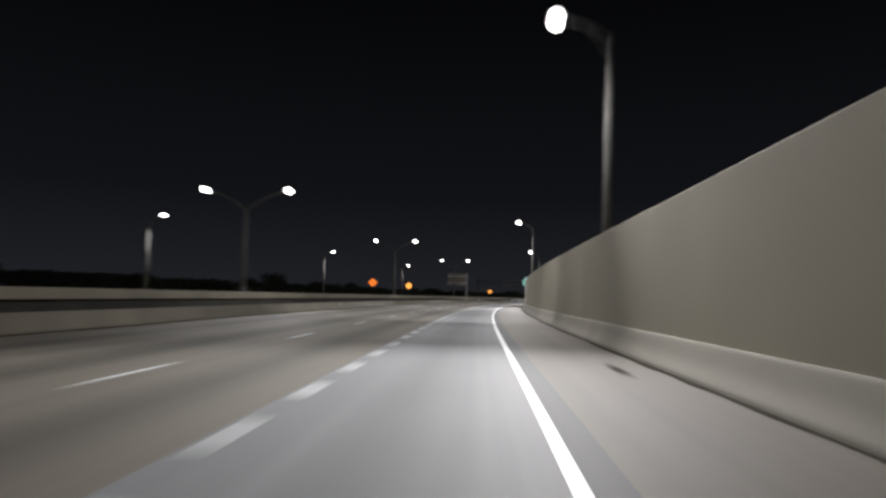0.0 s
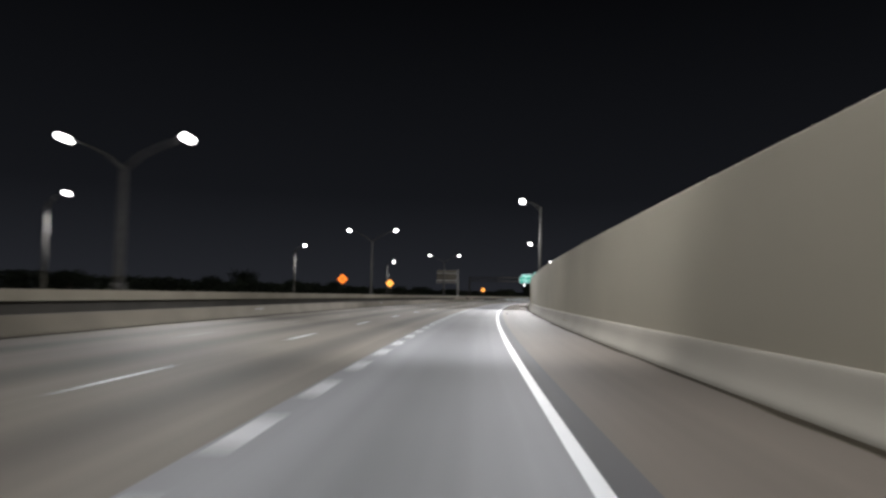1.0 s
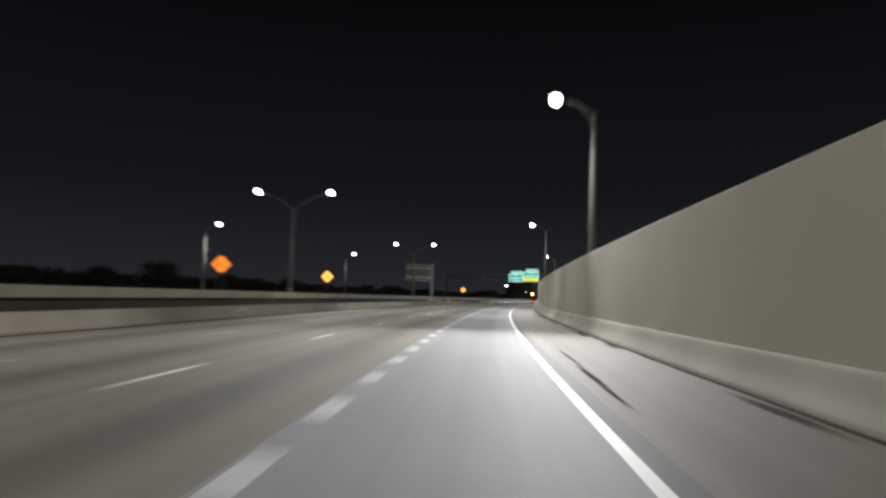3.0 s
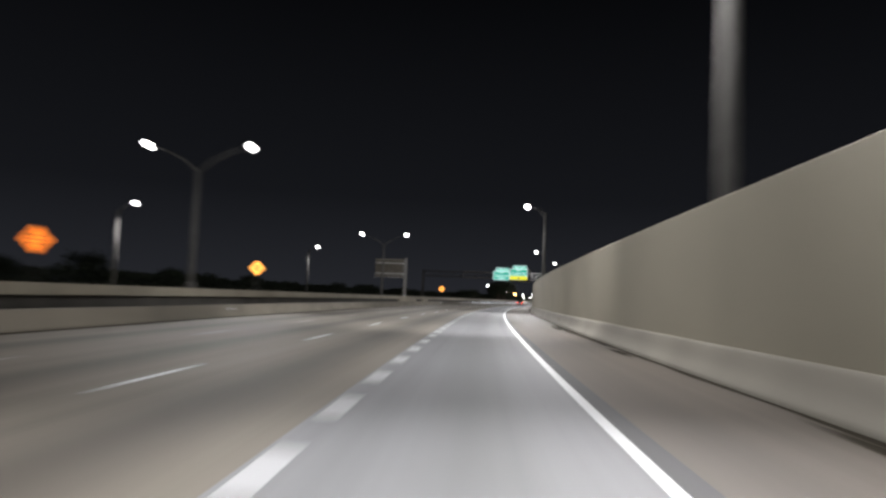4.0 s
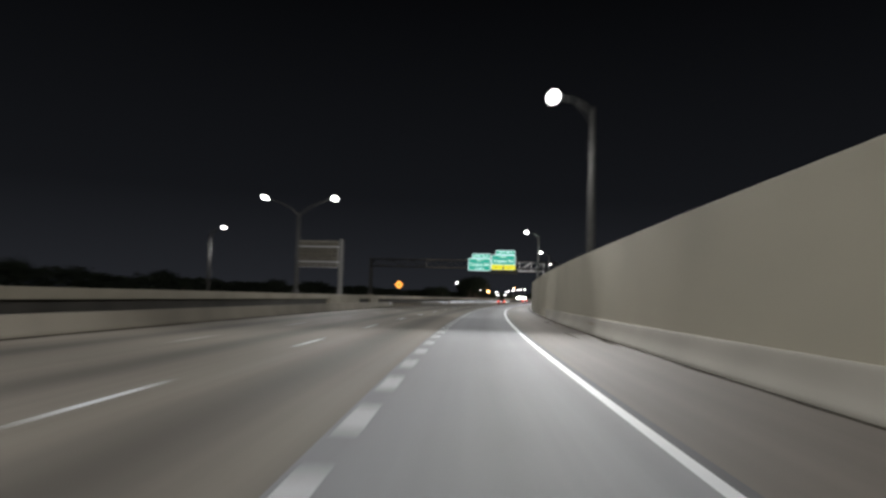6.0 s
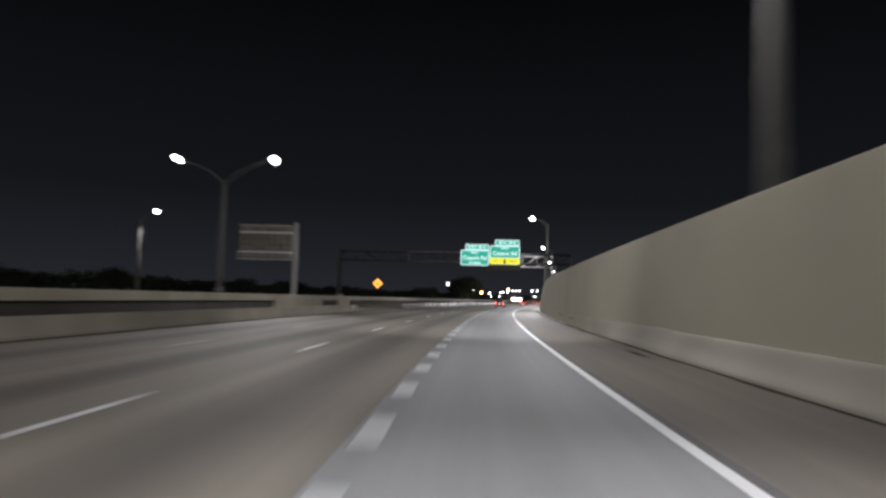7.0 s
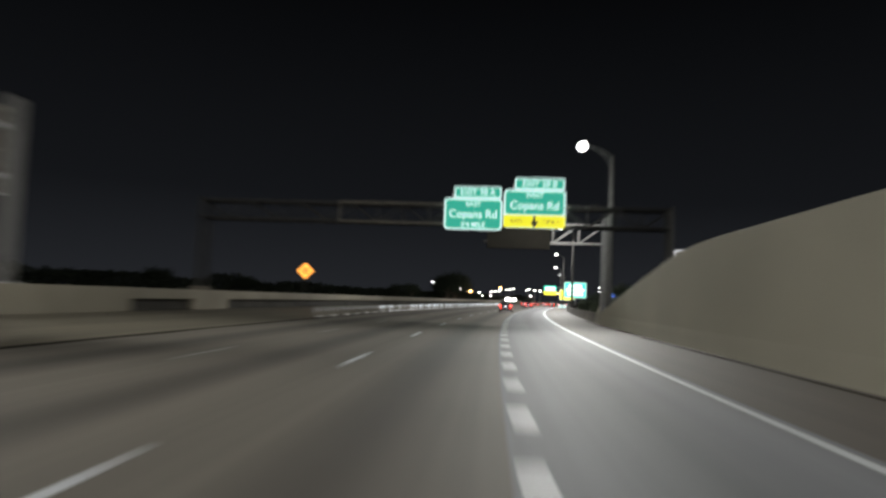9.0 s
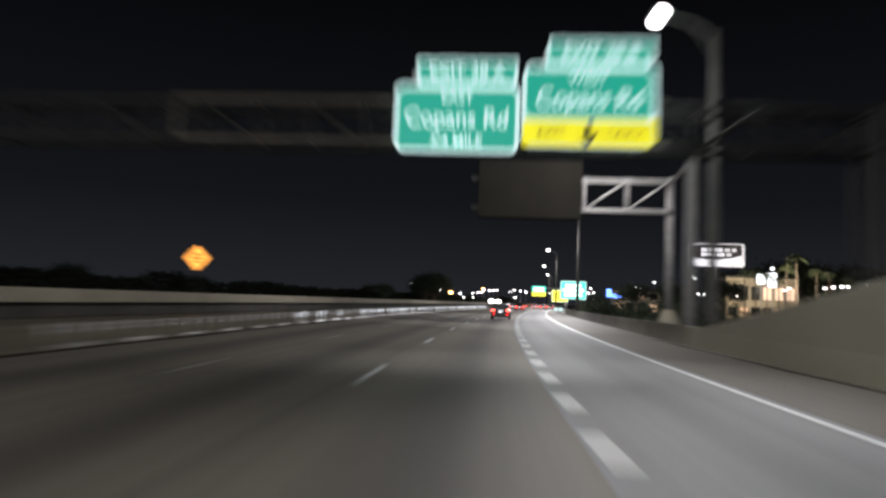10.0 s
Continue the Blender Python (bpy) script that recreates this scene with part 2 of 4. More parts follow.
def part(name, bm, material, parent=None, label="", smooth=False, bevel=0.0):
    """Links a bmesh as one mesh object under a thing or a part."""
    if bevel:
        bmesh.ops.bevel(bm, geom=[e for e in bm.edges if e.calc_face_angle(0) > 0.6], offset=bevel, segments=2, affect="EDGES", profile=0.6)
    bmesh.ops.recalc_face_normals(bm, faces=bm.faces)
    me = bpy.data.meshes.new(name)
    bm.to_mesh(me)
    bm.free()
    me.materials.append(material)
    if smooth:
        me.shade_smooth()
    ob = new(name, me)
    ob.parent = parent
    return tagged(ob, label)


def box(bm, x, y, z, sx, sy, sz, m=None):
    """A box about the centre x, y, z."""
    t = Matrix.Translation((x, y, z)) @ Matrix.Diagonal((sx, sy, sz, 1))
    return bmesh.ops.create_cube(bm, size=1.0, matrix=(m @ t) if m else t)["verts"]


def tube(bm, points, radii, seg=10, caps=True):
    """A round bar along points, with a radius at each."""
    rings = []
    pts = [Vector(p) for p in points]
    for i, p in enumerate(pts):
        d = (pts[min(i + 1, len(pts) - 1)] - pts[max(i - 1, 0)]).normalized()
        q = d.to_track_quat("Z", "Y")
        r = radii[i] if isinstance(radii, (list, tuple)) else radii
        rings.append([bm.verts.new(p + q @ Vector((r * math.cos(2 * math.pi * k / seg), r * math.sin(2 * math.pi * k / seg), 0))) for k in range(seg)])
    for a, b in zip(rings, rings[1:]):
        for k in range(seg):
            bm.faces.new((a[k], a[(k + 1) % seg], b[(k + 1) % seg], b[k]))
    if caps:
        bm.faces.new(rings[0][::-1])
        bm.faces.new(rings[-1])


def outline_prism(bm, pts, y0, y1):
    """A flat outline in x and z, given thickness along y."""
    a = [bm.verts.new((x, y0, z)) for x, z in pts]
    b = [bm.verts.new((x, y1, z)) for x, z in pts]
    n = len(pts)
    bm.faces.new(a)
    bm.faces.new(b[::-1])
    for i in range(n):
        bm.faces.new((a[i], b[i], b[(i + 1) % n], a[(i + 1) % n]))


def rounded(x0, x1, z0, z1, r, n=5):
    pts = []
    for cx, cz, a0 in ((x1 - r, z1 - r, 0), (x0 + r, z1 - r, 90), (x0 + r, z0 + r, 180), (x1 - r, z0 + r, 270)):
        for k in range(n):
            a = radians(a0 + 90 * k / (n - 1))
            pts.append((cx + r * math.cos(a), cz + r * math.sin(a)))
    return pts


def sweep(name, profile, s0, s1, material, parent=None, step=4.0, closed=True, label=""):
    """A profile of (offset, height) carried along the road; UV in metres along and across. Profile entries may be functions of the station."""
    count = max(1, int(math.ceil((s1 - s0) / step)))
    stations = [s0 + (s1 - s0) * i / count for i in range(count + 1)]
    base = profile(s0) if callable(profile) else profile
    n = len(base)
    verts, faces, uvs = [], [], []
    for s in stations:
        prof = profile(s) if callable(profile) else profile
        verts += [at(s, o, z) for o, z in prof]
    dist = [base[0][0]]
    for (a, b), (c, d) in zip(base, base[1:] + base[:1]):
        dist.append(dist[-1] + math.hypot(c - a, d - b))
    last = n if closed else n - 1
    for i in range(count):
        for k in range(last):
            a, b = i * n + k, i * n + (k + 1) % n
            faces.append((a, b, b + n, a + n))
            uvs.append(((stations[i], dist[k]), (stations[i], dist[k + 1]), (stations[i + 1], dist[k + 1]), (stations[i + 1], dist[k])))
    if closed:
        faces += [tuple(range(n))[::-1], tuple(range(count * n, count * n + n))]
        uvs += [[(0, 0)] * n] * 2
    me = bpy.data.meshes.new(name)
    me.from_pydata(verts, [], faces)
    layer = me.uv_layers.new(name="uv")
    flat = [c for f in uvs for uv in f for c in uv]
    layer.data.foreach_set("uv", flat)
    me.materials.append(material)
    bm = bmesh.new()
    bm.from_mesh(me)
    if closed:
        bmesh.ops.recalc_face_normals(bm, faces=bm.faces)
    else:
        for f in bm.faces:
            if f.normal.z < 0:
                f.normal_flip()
    bm.to_mesh(me)
    bm.free()
    if closed:
        me.shade_smooth()
        me.set_sharp_from_angle(angle=radians(38))
    ob = new(name, me)
    ob.parent = parent
    return tagged(ob, label)


def words(text, size, material, parent, x, y, z, name="letter"):
    """Raised lettering that faces back along the road: each letter is a part of its own."""
    cu = bpy.data.curves.new("letters", "FONT")
    cu.body, cu.size, cu.extrude, cu.align_x, cu.align_y = text, size, 0.004, "CENTER", "CENTER"
    cu.offset = size * 0.012
    tmp = new("letters_curve", cu)
    me = bpy.data.meshes.new_from_object(tmp)
    bpy.data.objects.remove(tmp)
    bm = bmesh.new()
    bm.from_mesh(me)
    bpy.data.meshes.remove(me)
    islands, seen = [], set()
    for v in bm.verts:
        if v.index in seen:
            continue
        stack, isl = [v], []
        seen.add(v.index)
        while stack:
            q = stack.pop()
            isl.append(q)
            for e in q.link_edges:
                o = e.other_vert(q)
                if o.index not in seen:
                    seen.add(o.index)
                    stack.append(o)
        islands.append([min(q.co.x for q in isl), max(q.co.x for q in isl), isl])
    islands.sort(key=lambda t: t[0])
    letters = []
    for lo, hi, isl in islands:
        if letters and lo < letters[-1][1] - 0.02 * size:
            letters[-1][1] = max(hi, letters[-1][1])
            letters[-1][2] += isl
        else:
            letters.append([lo, hi, list(isl)])
    for lo, hi, isl in letters:
        ids = {q.index: k for k, q in enumerate(isl)}
        faces = {f for q in isl for f in q.link_faces}
        out = bpy.data.meshes.new(name)
        out.from_pydata([q.co.copy() for q in isl], [], [[ids[q.index] for q in f.verts] for f in sorted(faces, key=lambda f: f.index)])
        out.transform(pose(x, y, z, 90, 0, 0))
        out.materials.append(material)
        ob = new(name, out)
        ob.parent = parent
    bm.free()


IDENT = Matrix.Identity(4)

# ---------------------------------------------------------------- ground and road
bm = bmesh.new()
bmesh.ops.create_grid(bm, x_segments=40, y_segments=40, size=2400, matrix=Matrix.Translation((0, 600, -0.06)))
ground = tagged(part("ground", bm, M_GROUND), "dark rough roadside grass under the night sky", "ground", kind="structure")

EXIT_LINE, LANE_2, LANE_3 = -3.49, -7.15, -10.85
BARRIER_L, MEDIAN = -15.3, -26.3
tagged(sweep("road_exit_lane", [(EXIT_LINE - 0.22, 0), (0.24, 0)], -160, 1500, M_EXIT, closed=False), "exit lane pavement with the headlight pool put into its paler colour", "road", kind="structure")
road = tagged(sweep("road", [(-14.9, 0), (EXIT_LINE - 0.22, 0)], -160, 1500, M_ROAD, closed=False), "grey asphalt highway lanes with dark wheel and oil streaks", "road", kind="structure")
tagged(sweep("road_express", [(MEDIAN + 0.1, 0), (-14.9, 0)], -160, 1500, M_EXPRESS, closed=False), "pale worn express lanes beside the median wall", "road", kind="structure")
tagged(sweep("road_opposite", [(-57.5, 0), (MEDIAN - 1.3, 0)], -160, 1500, M_EXPRESS, closed=False), "pale lanes of the opposite carriageway", "road", kind="structure")
tagged(sweep("road_shoulder", [(0.24, 0), (3.62, 0)], -160, 1500, M_SHOULDER, closed=False), "pale brownish paved shoulder along the concrete wall", "road", kind="structure")
tagged(sweep("road_seal_strip", lambda s: [(0.09, 0.004), (0.46 - 0.08 * min(1, max(0, (s - 30) / 60)) - 0.14 * min(1, max(0, (s - 122) / 12)), 0.004)], -60, 215, M_SEAL, closed=False), "dark asphalt seal strip beside the white edge line", "road", kind="structure")


def gutter(s):
    w = 0.07 + 0.12 * noise.noise((s * 0.21, 3.1, 0)) + 0.12 * noise.noise((s * 0.9, 7.7, 0)) + 0.25 * math.exp(-((s - 133) / 9) ** 2)
    return [(3.28 - max(0.05, w + 0.1), 0.006), (3.34, 0.006)]


tagged(sweep("gutter_dirt", gutter, -60, 290, M_DIRT, closed=False, step=1.0), "dark dirt and debris gathered along the foot of the wall", "dirt", kind="structure")


# dirt and the barrier's foot shadow, put in together as one dark strip
def gutter_left(s):
    w = 0.34 + 0.16 * noise.noise((s * 0.25, 13.1, 0)) + 0.10 * noise.noise((s * 1.1, 2.1, 0))
    return [(BARRIER_L - 0.04, 0.006), (BARRIER_L + max(0.06, w + 0.08), 0.006)]


tagged(sweep("gutter_dirt_left", gutter_left, -60, 300, M_DIRT, closed=False, step=1.5), "dark line along the barrier foot, dirt with the foot shadow painted in", "dirt", kind="structure")

# ---------------------------------------------------------------- right wall
wall_right = thing("wall_right", IDENT, "tall smooth beige concrete highway wall, ending in a long downward slope", "wall", kind="structure")


def wall_height(s):
    if s < 252:
        return 4.0
    if s < 260:
        return 4.0 - 0.50 * ((s - 252) / 8) ** 2
    return max(0.82, 3.50 - (s - 260) * 0.117)


def wall_profile(s):
    h = wall_height(s)
    return [(3.62, 0.0), (3.62, h - 0.02), (3.64, h), (3.95, h), (3.95, 0.0)]


EDGES = [-66 + 9.0 * i for i in range(40)]
for a, b in zip(EDGES, EDGES[1:]):
    if a < 281:
        sweep("wall_panel", wall_profile, a + 0.012, min(b, 285) - 0.012, M_WALL, wall_right, step=1.5 if a > 240 else 4.5)
sweep("wall_joint_backing", lambda s: [(3.66, 0), (3.66, wall_height(s) - 0.03), (3.90, wall_height(s) - 0.03), (3.90, 0)], -60, 284, M_DIRT, wall_right, step=3)

barrier_right = thing("barrier_right", IDENT, "sloped concrete traffic barrier cast along the wall foot", "barrier", kind="structure")
JERSEY = [(3.28, 0.0), (3.285, 0.06), (3.32, 0.12), (3.39, 0.22), (3.45, 0.33), (3.495, 0.45), (3.53, 0.58), (3.56, 0.67), (3.585, 0.74), (3.60, 0.75), (3.615, 0.75), (3.615, 0.0)]
for a, b in zip(EDGES, EDGES[1:]):
    if a < 193:
        sweep("barrier_section", JERSEY, a + 4.5 + 0.006, min(b + 4.5, 196) - 0.006, M_BARRIER, barrier_right, step=4.5)
    elif 208 < a < 281:
        sweep("plinth_section", lambda s: [(3.575, 0.0), (3.585, 0.12), (3.605, 0.45), (3.617, 0.70), (3.6185, 0.71), (3.6185, 0.0)], a + 0.006, min(b, 285) - 0.006, M_WALL, barrier_right, step=4.5)
sweep("barrier_end", lambda s: [(3.28 + 0.295 * (s - 196) / 17.2, 0.0), (3.32 + 0.265 * (s - 196) / 17.2, 0.12), (3.39 + 0.20 * (s - 196) / 17.2, 0.22), (3.495 + 0.11 * (s - 196) / 17.2, 0.45), (3.56 + 0.056 * (s - 196) / 17.2, 0.70), (3.585 + 0.033 * (s - 196) / 17.2, 0.79 - 0.08 * (s - 196) / 17.2), (3.6185, 0.79 - 0.08 * (s - 196) / 17.2), (3.6185, 0.0)], 196, 213.0, M_BARRIER, barrier_right, step=2.0)

# lower parapet that runs on beyond the wall
def parapet_off(s):
    return float(np.interp(s, (285, 310, 345, 400, 455, 520), (3.62, 3.75, 3.7, 3.7, 4.4, 5.2)))


parapet = thing("parapet_right", IDENT, "low grey concrete parapet running on past the wall", "barrier", kind="structure")
for i in range(24):
    a = 285.2 + 9 * i
    sweep("parapet_section", lambda s: [(parapet_off(s) + o, z) for o, z in ((0, 0), (0.14, 0.30), (0.2, 0.81), (0.42, 0.81), (0.5, 0))], a, a + 8.98, M_PARAPET, parapet, step=3)
tagged(sweep("road_gore", lambda s: [(3.6, -0.004), (max(3.65, parapet_off(s) + 0.1), -0.004)], 284, 500, M_SHOULDER, closed=False), "pale paved ground between shoulder and parapet", "road", kind="structure")

# ---------------------------------------------------------------- left barrier and median wall
barrier_left = thing("barrier_left", IDENT, "pale concrete barrier between the general and express lanes", "barrier", kind="structure")
LEFT_PROFILE = [(0.0, 0.0), (0.0, 0.08), (-0.16, 0.27), (-0.22, 0.66), (-0.40, 0.66), (-0.46, 0.27), (-0.62, 0.08), (-0.62, 0.0)]
for i in range(43):
    a = -66 + 9 * i
    if a < 241:
        sweep("barrier_section", [(BARRIER_L + o, z) for o, z in LEFT_PROFILE], a + 0.01, min(a + 9, 243) - 0.01, M_BARRIER_LEFT, barrier_left, step=4.5)

for s, tall in ((69.0, 0.10), (112.0, 0.10), (136.0, 0.10), (241.0, 0.34)):
    ob = thing("barrier_reflector", stand(s, BARRIER_L), "small white reflector fixed low on the barrier face", "reflector", "barrier reflectors")
    bm = bmesh.new()
    box(bm, -0.17, 0, 0.44, 0.012, 0.40, tall + 0.04)
    plate = part("backing_plate", bm, M_STEEL, ob)
    for k in range(2):
        bm = bmesh.new()
        box(bm, -0.161, -0.10 + 0.20 * k, 0.44, 0.01, 0.16, tall)
        # bar emits faintly in place of headlight light sent back
        part("reflective_bar", bm, M_BAND_DULL, plate, "white reflective bar with its headlight return put in as glow")

median = thing("median_wall", IDENT, "long median wall, pale upper beam over a recessed base with its shade put into the colour", "wall", kind="structure")
for i in range(40):
    a = -80 + 24 * i
    if a < 860:
        sweep("beam", [(MEDIAN, 0.78), (MEDIAN - 0.03, 1.46), (MEDIAN - 1.3, 1.46), (MEDIAN - 1.3, 0.78)], a + 0.01, a + 23.99, M_MEDIAN, median, step=6)
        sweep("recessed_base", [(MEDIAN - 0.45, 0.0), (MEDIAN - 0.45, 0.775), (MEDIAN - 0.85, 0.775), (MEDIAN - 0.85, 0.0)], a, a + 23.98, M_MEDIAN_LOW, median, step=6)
for a, b in ((250, 268), (276.5, 282)):
    sweep("pedestal", [(MEDIAN + 0.04, 0.0), (MEDIAN + 0.04, 1.40), (MEDIAN - 1.4, 1.40), (MEDIAN - 1.4, 0.0)], a, b, M_MEDIAN, median, step=4)

# ---------------------------------------------------------------- road lamps
def lamp_head(parent, m):
    """A road luminaire: housing and glowing lens, tilted up along its arm, which comes in along -x."""
    m = m @ pose(0, 0, 0, 0, -14, 0)
    bm = bmesh.new()
    vs = bmesh.ops.create_uvsphere(bm, u_segments=16, v_segments=8, radius=1.0, matrix=m @ Matrix.Translation((0.28, 0, 0.03)) @ Matrix.Diagonal((0.62, 0.25, 0.14, 1)))
    housing = part("lamp_housing", bm, M_HOUSING, parent, smooth=True)
    bm = bmesh.new()
    bmesh.ops.create_uvsphere(bm, u_segments=16, v_segments=10, radius=1.0, matrix=m @ Matrix.Translation((0.32, 0, -0.06)) @ Matrix.Diagonal((0.44, 0.36, 0.30, 1)))
    part("lens", bm, M_LENS, housing, "bright white glowing lens", smooth=True)


def pole_mesh(h, r0, r1):
    bm = bmesh.new()
    tube(bm, [(0, 0, 0), (0, 0, h * 0.5), (0, 0, h)], [r0, (r0 + r1) / 2, r1], 14)
    return bm


def base_mesh(r, h=0.5):
    bm = bmesh.new()
    tube(bm, [(0, 0, 0), (0, 0, h), (0, 0, h + 0.08)], [r, r * 0.92, r * 0.7], 14)
    return bm


def single_lamp(s, off, reach, lamp_z, label, group, rise=0.75):
    """A tall pole with one arm of the given reach towards +x (negative reach: -x)."""
    ob = thing("street_lamp", stand(s, off), label, "street lamp", group)
    top = lamp_z - rise
    # dimmer poles get the copy with less light put into its colour
    mat = M_POLE if reach < 0 and s != 192.3 else M_POLE_DARK
    part("pole", pole_mesh(top, 0.28, 0.17), mat, ob, smooth=True)
    part("pole_base", base_mesh(0.40), mat, ob, smooth=True)
    sg = 1 if reach > 0 else -1
    bm = bmesh.new()
    r = abs(reach) - 0.5
    tube(bm, [(0, 0, top - 0.25), (sg * r * 0.25, 0, top + rise * 0.30), (sg * r * 0.6, 0, top + rise * 0.72), (sg * r, 0, top + rise)], [0.10, 0.085, 0.07, 0.05], 8)
    tube(bm, [(0, 0, top - 0.95), (sg * r * 0.35, 0, top + rise * 0.1), (sg * r * 0.55, 0, top + rise * 0.6)], [0.05, 0.045, 0.04], 8)
    part("arm", bm, mat, ob, smooth=True)
    m = Matrix.Translation((sg * (abs(reach) - 0.35), 0, top + rise)) @ (IDENT if sg > 0 else pose(0, 0, 0, 0, 0, 180))
    lamp_head(ob, m)
    p = stand(s, off) @ Vector((reach, 0, top + rise - 0.46))
    if reach < 0:
        lamp_lobes(p, s, {-50: 9000.0, 192.3: 18500.0, 285.2: 18500.0}.get(s, 29000.0), 2.2 if s == 285.2 else 1.0, -2.4 if s == 285.2 else -1.7)
    else:
        lamp_light(p, 3000.0 if s == 275.7 else 6500.0, Vector((math.cos(heading(s)), -math.sin(heading(s)), 0)))
    return ob


def double_lamp(s, off, reach, lamp_z):
    ob = thing("median_lamp", stand(s, off, 1.40), "tall twin-arm median road lamp, both heads lit white", "street lamp", "median road lamps")
    top = lamp_z - 2.0 - 1.40
    part("pole", pole_mesh(top, 0.27, 0.17), M_POLE_DARK, ob, smooth=True)
    part("pole_base", base_mesh(0.42), M_POLE_DARK, ob, smooth=True)
    for sg in (-1, 1):
        r = reach - 0.5
        bm = bmesh.new()
        tube(bm, [(0, 0, top - 0.3), (sg * r * 0.3, 0, top + 0.75), (sg * r * 0.65, 0, top + 1.45), (sg * r, 0, top + 1.97)], [0.12, 0.10, 0.08, 0.05], 8)
        part("arm", bm, M_POLE_DARK, ob, smooth=True)
        lamp_head(ob, Matrix.Translation((sg * (reach - 0.35), 0, top + 2.0)) @ (IDENT if sg > 0 else pose(0, 0, 0, 0, 0, 180)))
        lamp_lobes(stand(s, off, 1.40) @ Vector((sg * reach, 0, top + 1.54)), s, 8300.0 * {-11: 0.2, 237.0: 0.9 if sg > 0 else 0.3}.get(s, 1.0), 0.6, 4.5 if sg > 0 else -1.6, (84, 0.64, 0.85) if sg > 0 else (160, 0.12, 0.0))
    return ob


for s in (-50, 30.9, 117.0, 192.3, 285.2, 362.6):
    single_lamp(s, {285.2: 4.62, 362.6: 4.7}.get(s, 4.8), -2.45, 15.8 if s > 300 else 14.55 if s > 200 else 14.2, "tall single-arm road lamp rising behind the concrete wall, lit white", "roadside lamps")
for s, off in ((447.9, -1.0), (530, -6.8), (610, -12.3)):
    single_lamp(s, off + 2.4, -2.4, 16.6, "tall single-arm road lamp beside the exit, lit white", "roadside lamps")
for s in (-11, 72.7, 156.4, 237.0):
    double_lamp(s, -27.2, 4.7, 12.5 if s == 72.7 else 13.9)
for s in (20, 107.4, 195.1, 275.7):
    single_lamp(s, -58.4, 2.6, 13.7, "single-arm road lamp across the opposite carriageway, lit white", "opposite road lamps", rise=1.1)


# dirt that has washed out from the wall foot onto the shoulder, and oily skid marks
def dirt_patch(s, off, length, width, seed):
    rr = random.Random(seed)
    verts, n = [], 26
    for k in range(n):
        a = 2 * math.pi * k / n
        q = 0.62 + 0.38 * rr.random()
        verts.append(at(s + math.cos(a) * length / 2 * q, min(3.2, off + math.sin(a) * width / 2 * q), 0.005))
    me = bpy.data.meshes.new("dirt_patch")
    me.from_pydata(verts, [], [tuple(range(n))])
    me.materials.append(M_DIRT)
    ob = new("dirt_patch", me)
    if me.polygons[0].normal.z < 0:
        me.flip_normals()
    return tagged(ob, "dark dirt and oily skid marks on the shoulder", "dirt", kind="structure")


def wall_stain(s, z, length, height, seed):
    """A dark scuff on the sloped foot of the wall."""
    rr = random.Random(seed)
    xs, zs = ([3.575, 3.585, 3.605, 3.617, 3.62], [0.0, 0.12, 0.45, 0.70, 0.9]) if s > 209.4 else ([3.285, 3.32, 3.39, 3.45, 3.495, 3.53, 3.56, 3.585], [0.06, 0.12, 0.22, 0.33, 0.45, 0.58, 0.70, 0.79])
    ring = []
    for k in range(18):
        q = 0.6 + 0.4 * rr.random()
        h = z + math.sin(k * math.pi / 9) * height / 2 * q
        ring.append(at(s + math.cos(k * math.pi / 9) * length / 2 * q, float(np.interp(h, zs, xs)) - 0.005, h))
    me = bpy.data.meshes.new("wall_stain")
    me.from_pydata(ring + [at(s, float(np.interp(z, zs, xs)) - 0.005, z)], [], [(k, (k + 1) % 18, 18) for k in range(18)])
    me.materials.append(M_STAIN)
    return tagged(new("wall_stain", me), "dark scuff mark on the concrete at the wall foot", "stain", kind="structure")


M_STAIN = surface("scuffed_concrete", (0.25, 0.222, 0.162), 0.9, vary=0.35, scale=1.5, fine=30, bump=0.3)
for s, z, length, height, seed in ((231.5, 0.52, 2.2, 0.22, 1), (223.0, 0.45, 2.6, 0.20, 2), (146, 0.4, 2.0, 0.15, 3), (62, 0.35, 1.8, 0.14, 4), (183, 0.45, 1.6, 0.15, 5)):
    wall_stain(s, z, length, height, seed)
for s, off, length, width, seed in ((15.6, 2.25, 3.0, 0.35, 1), (88.0, 0.78, 5.0, 0.20, 8), (92.5, 0.88, 7.5, 0.10, 9), (85.2, 0.72, 3.0, 0.12, 10), (106, 2.95, 5.0, 0.4, 11), (98, 3.0, 3.0, 0.35, 12), (180, 2.2, 6.0, 0.18, 13), (139.5, 2.75, 6.5, 0.55, 2), (134.5, 3.0, 5.0, 0.5, 3), (121, 2.9, 4.0, 0.4, 4), (197, 2.6, 3.5, 0.3, 5), (84, 2.9, 4.0, 0.35, 6), (176, 3.0, 5.0, 0.35, 7)):
    dirt_patch(s, off, length, width, seed)

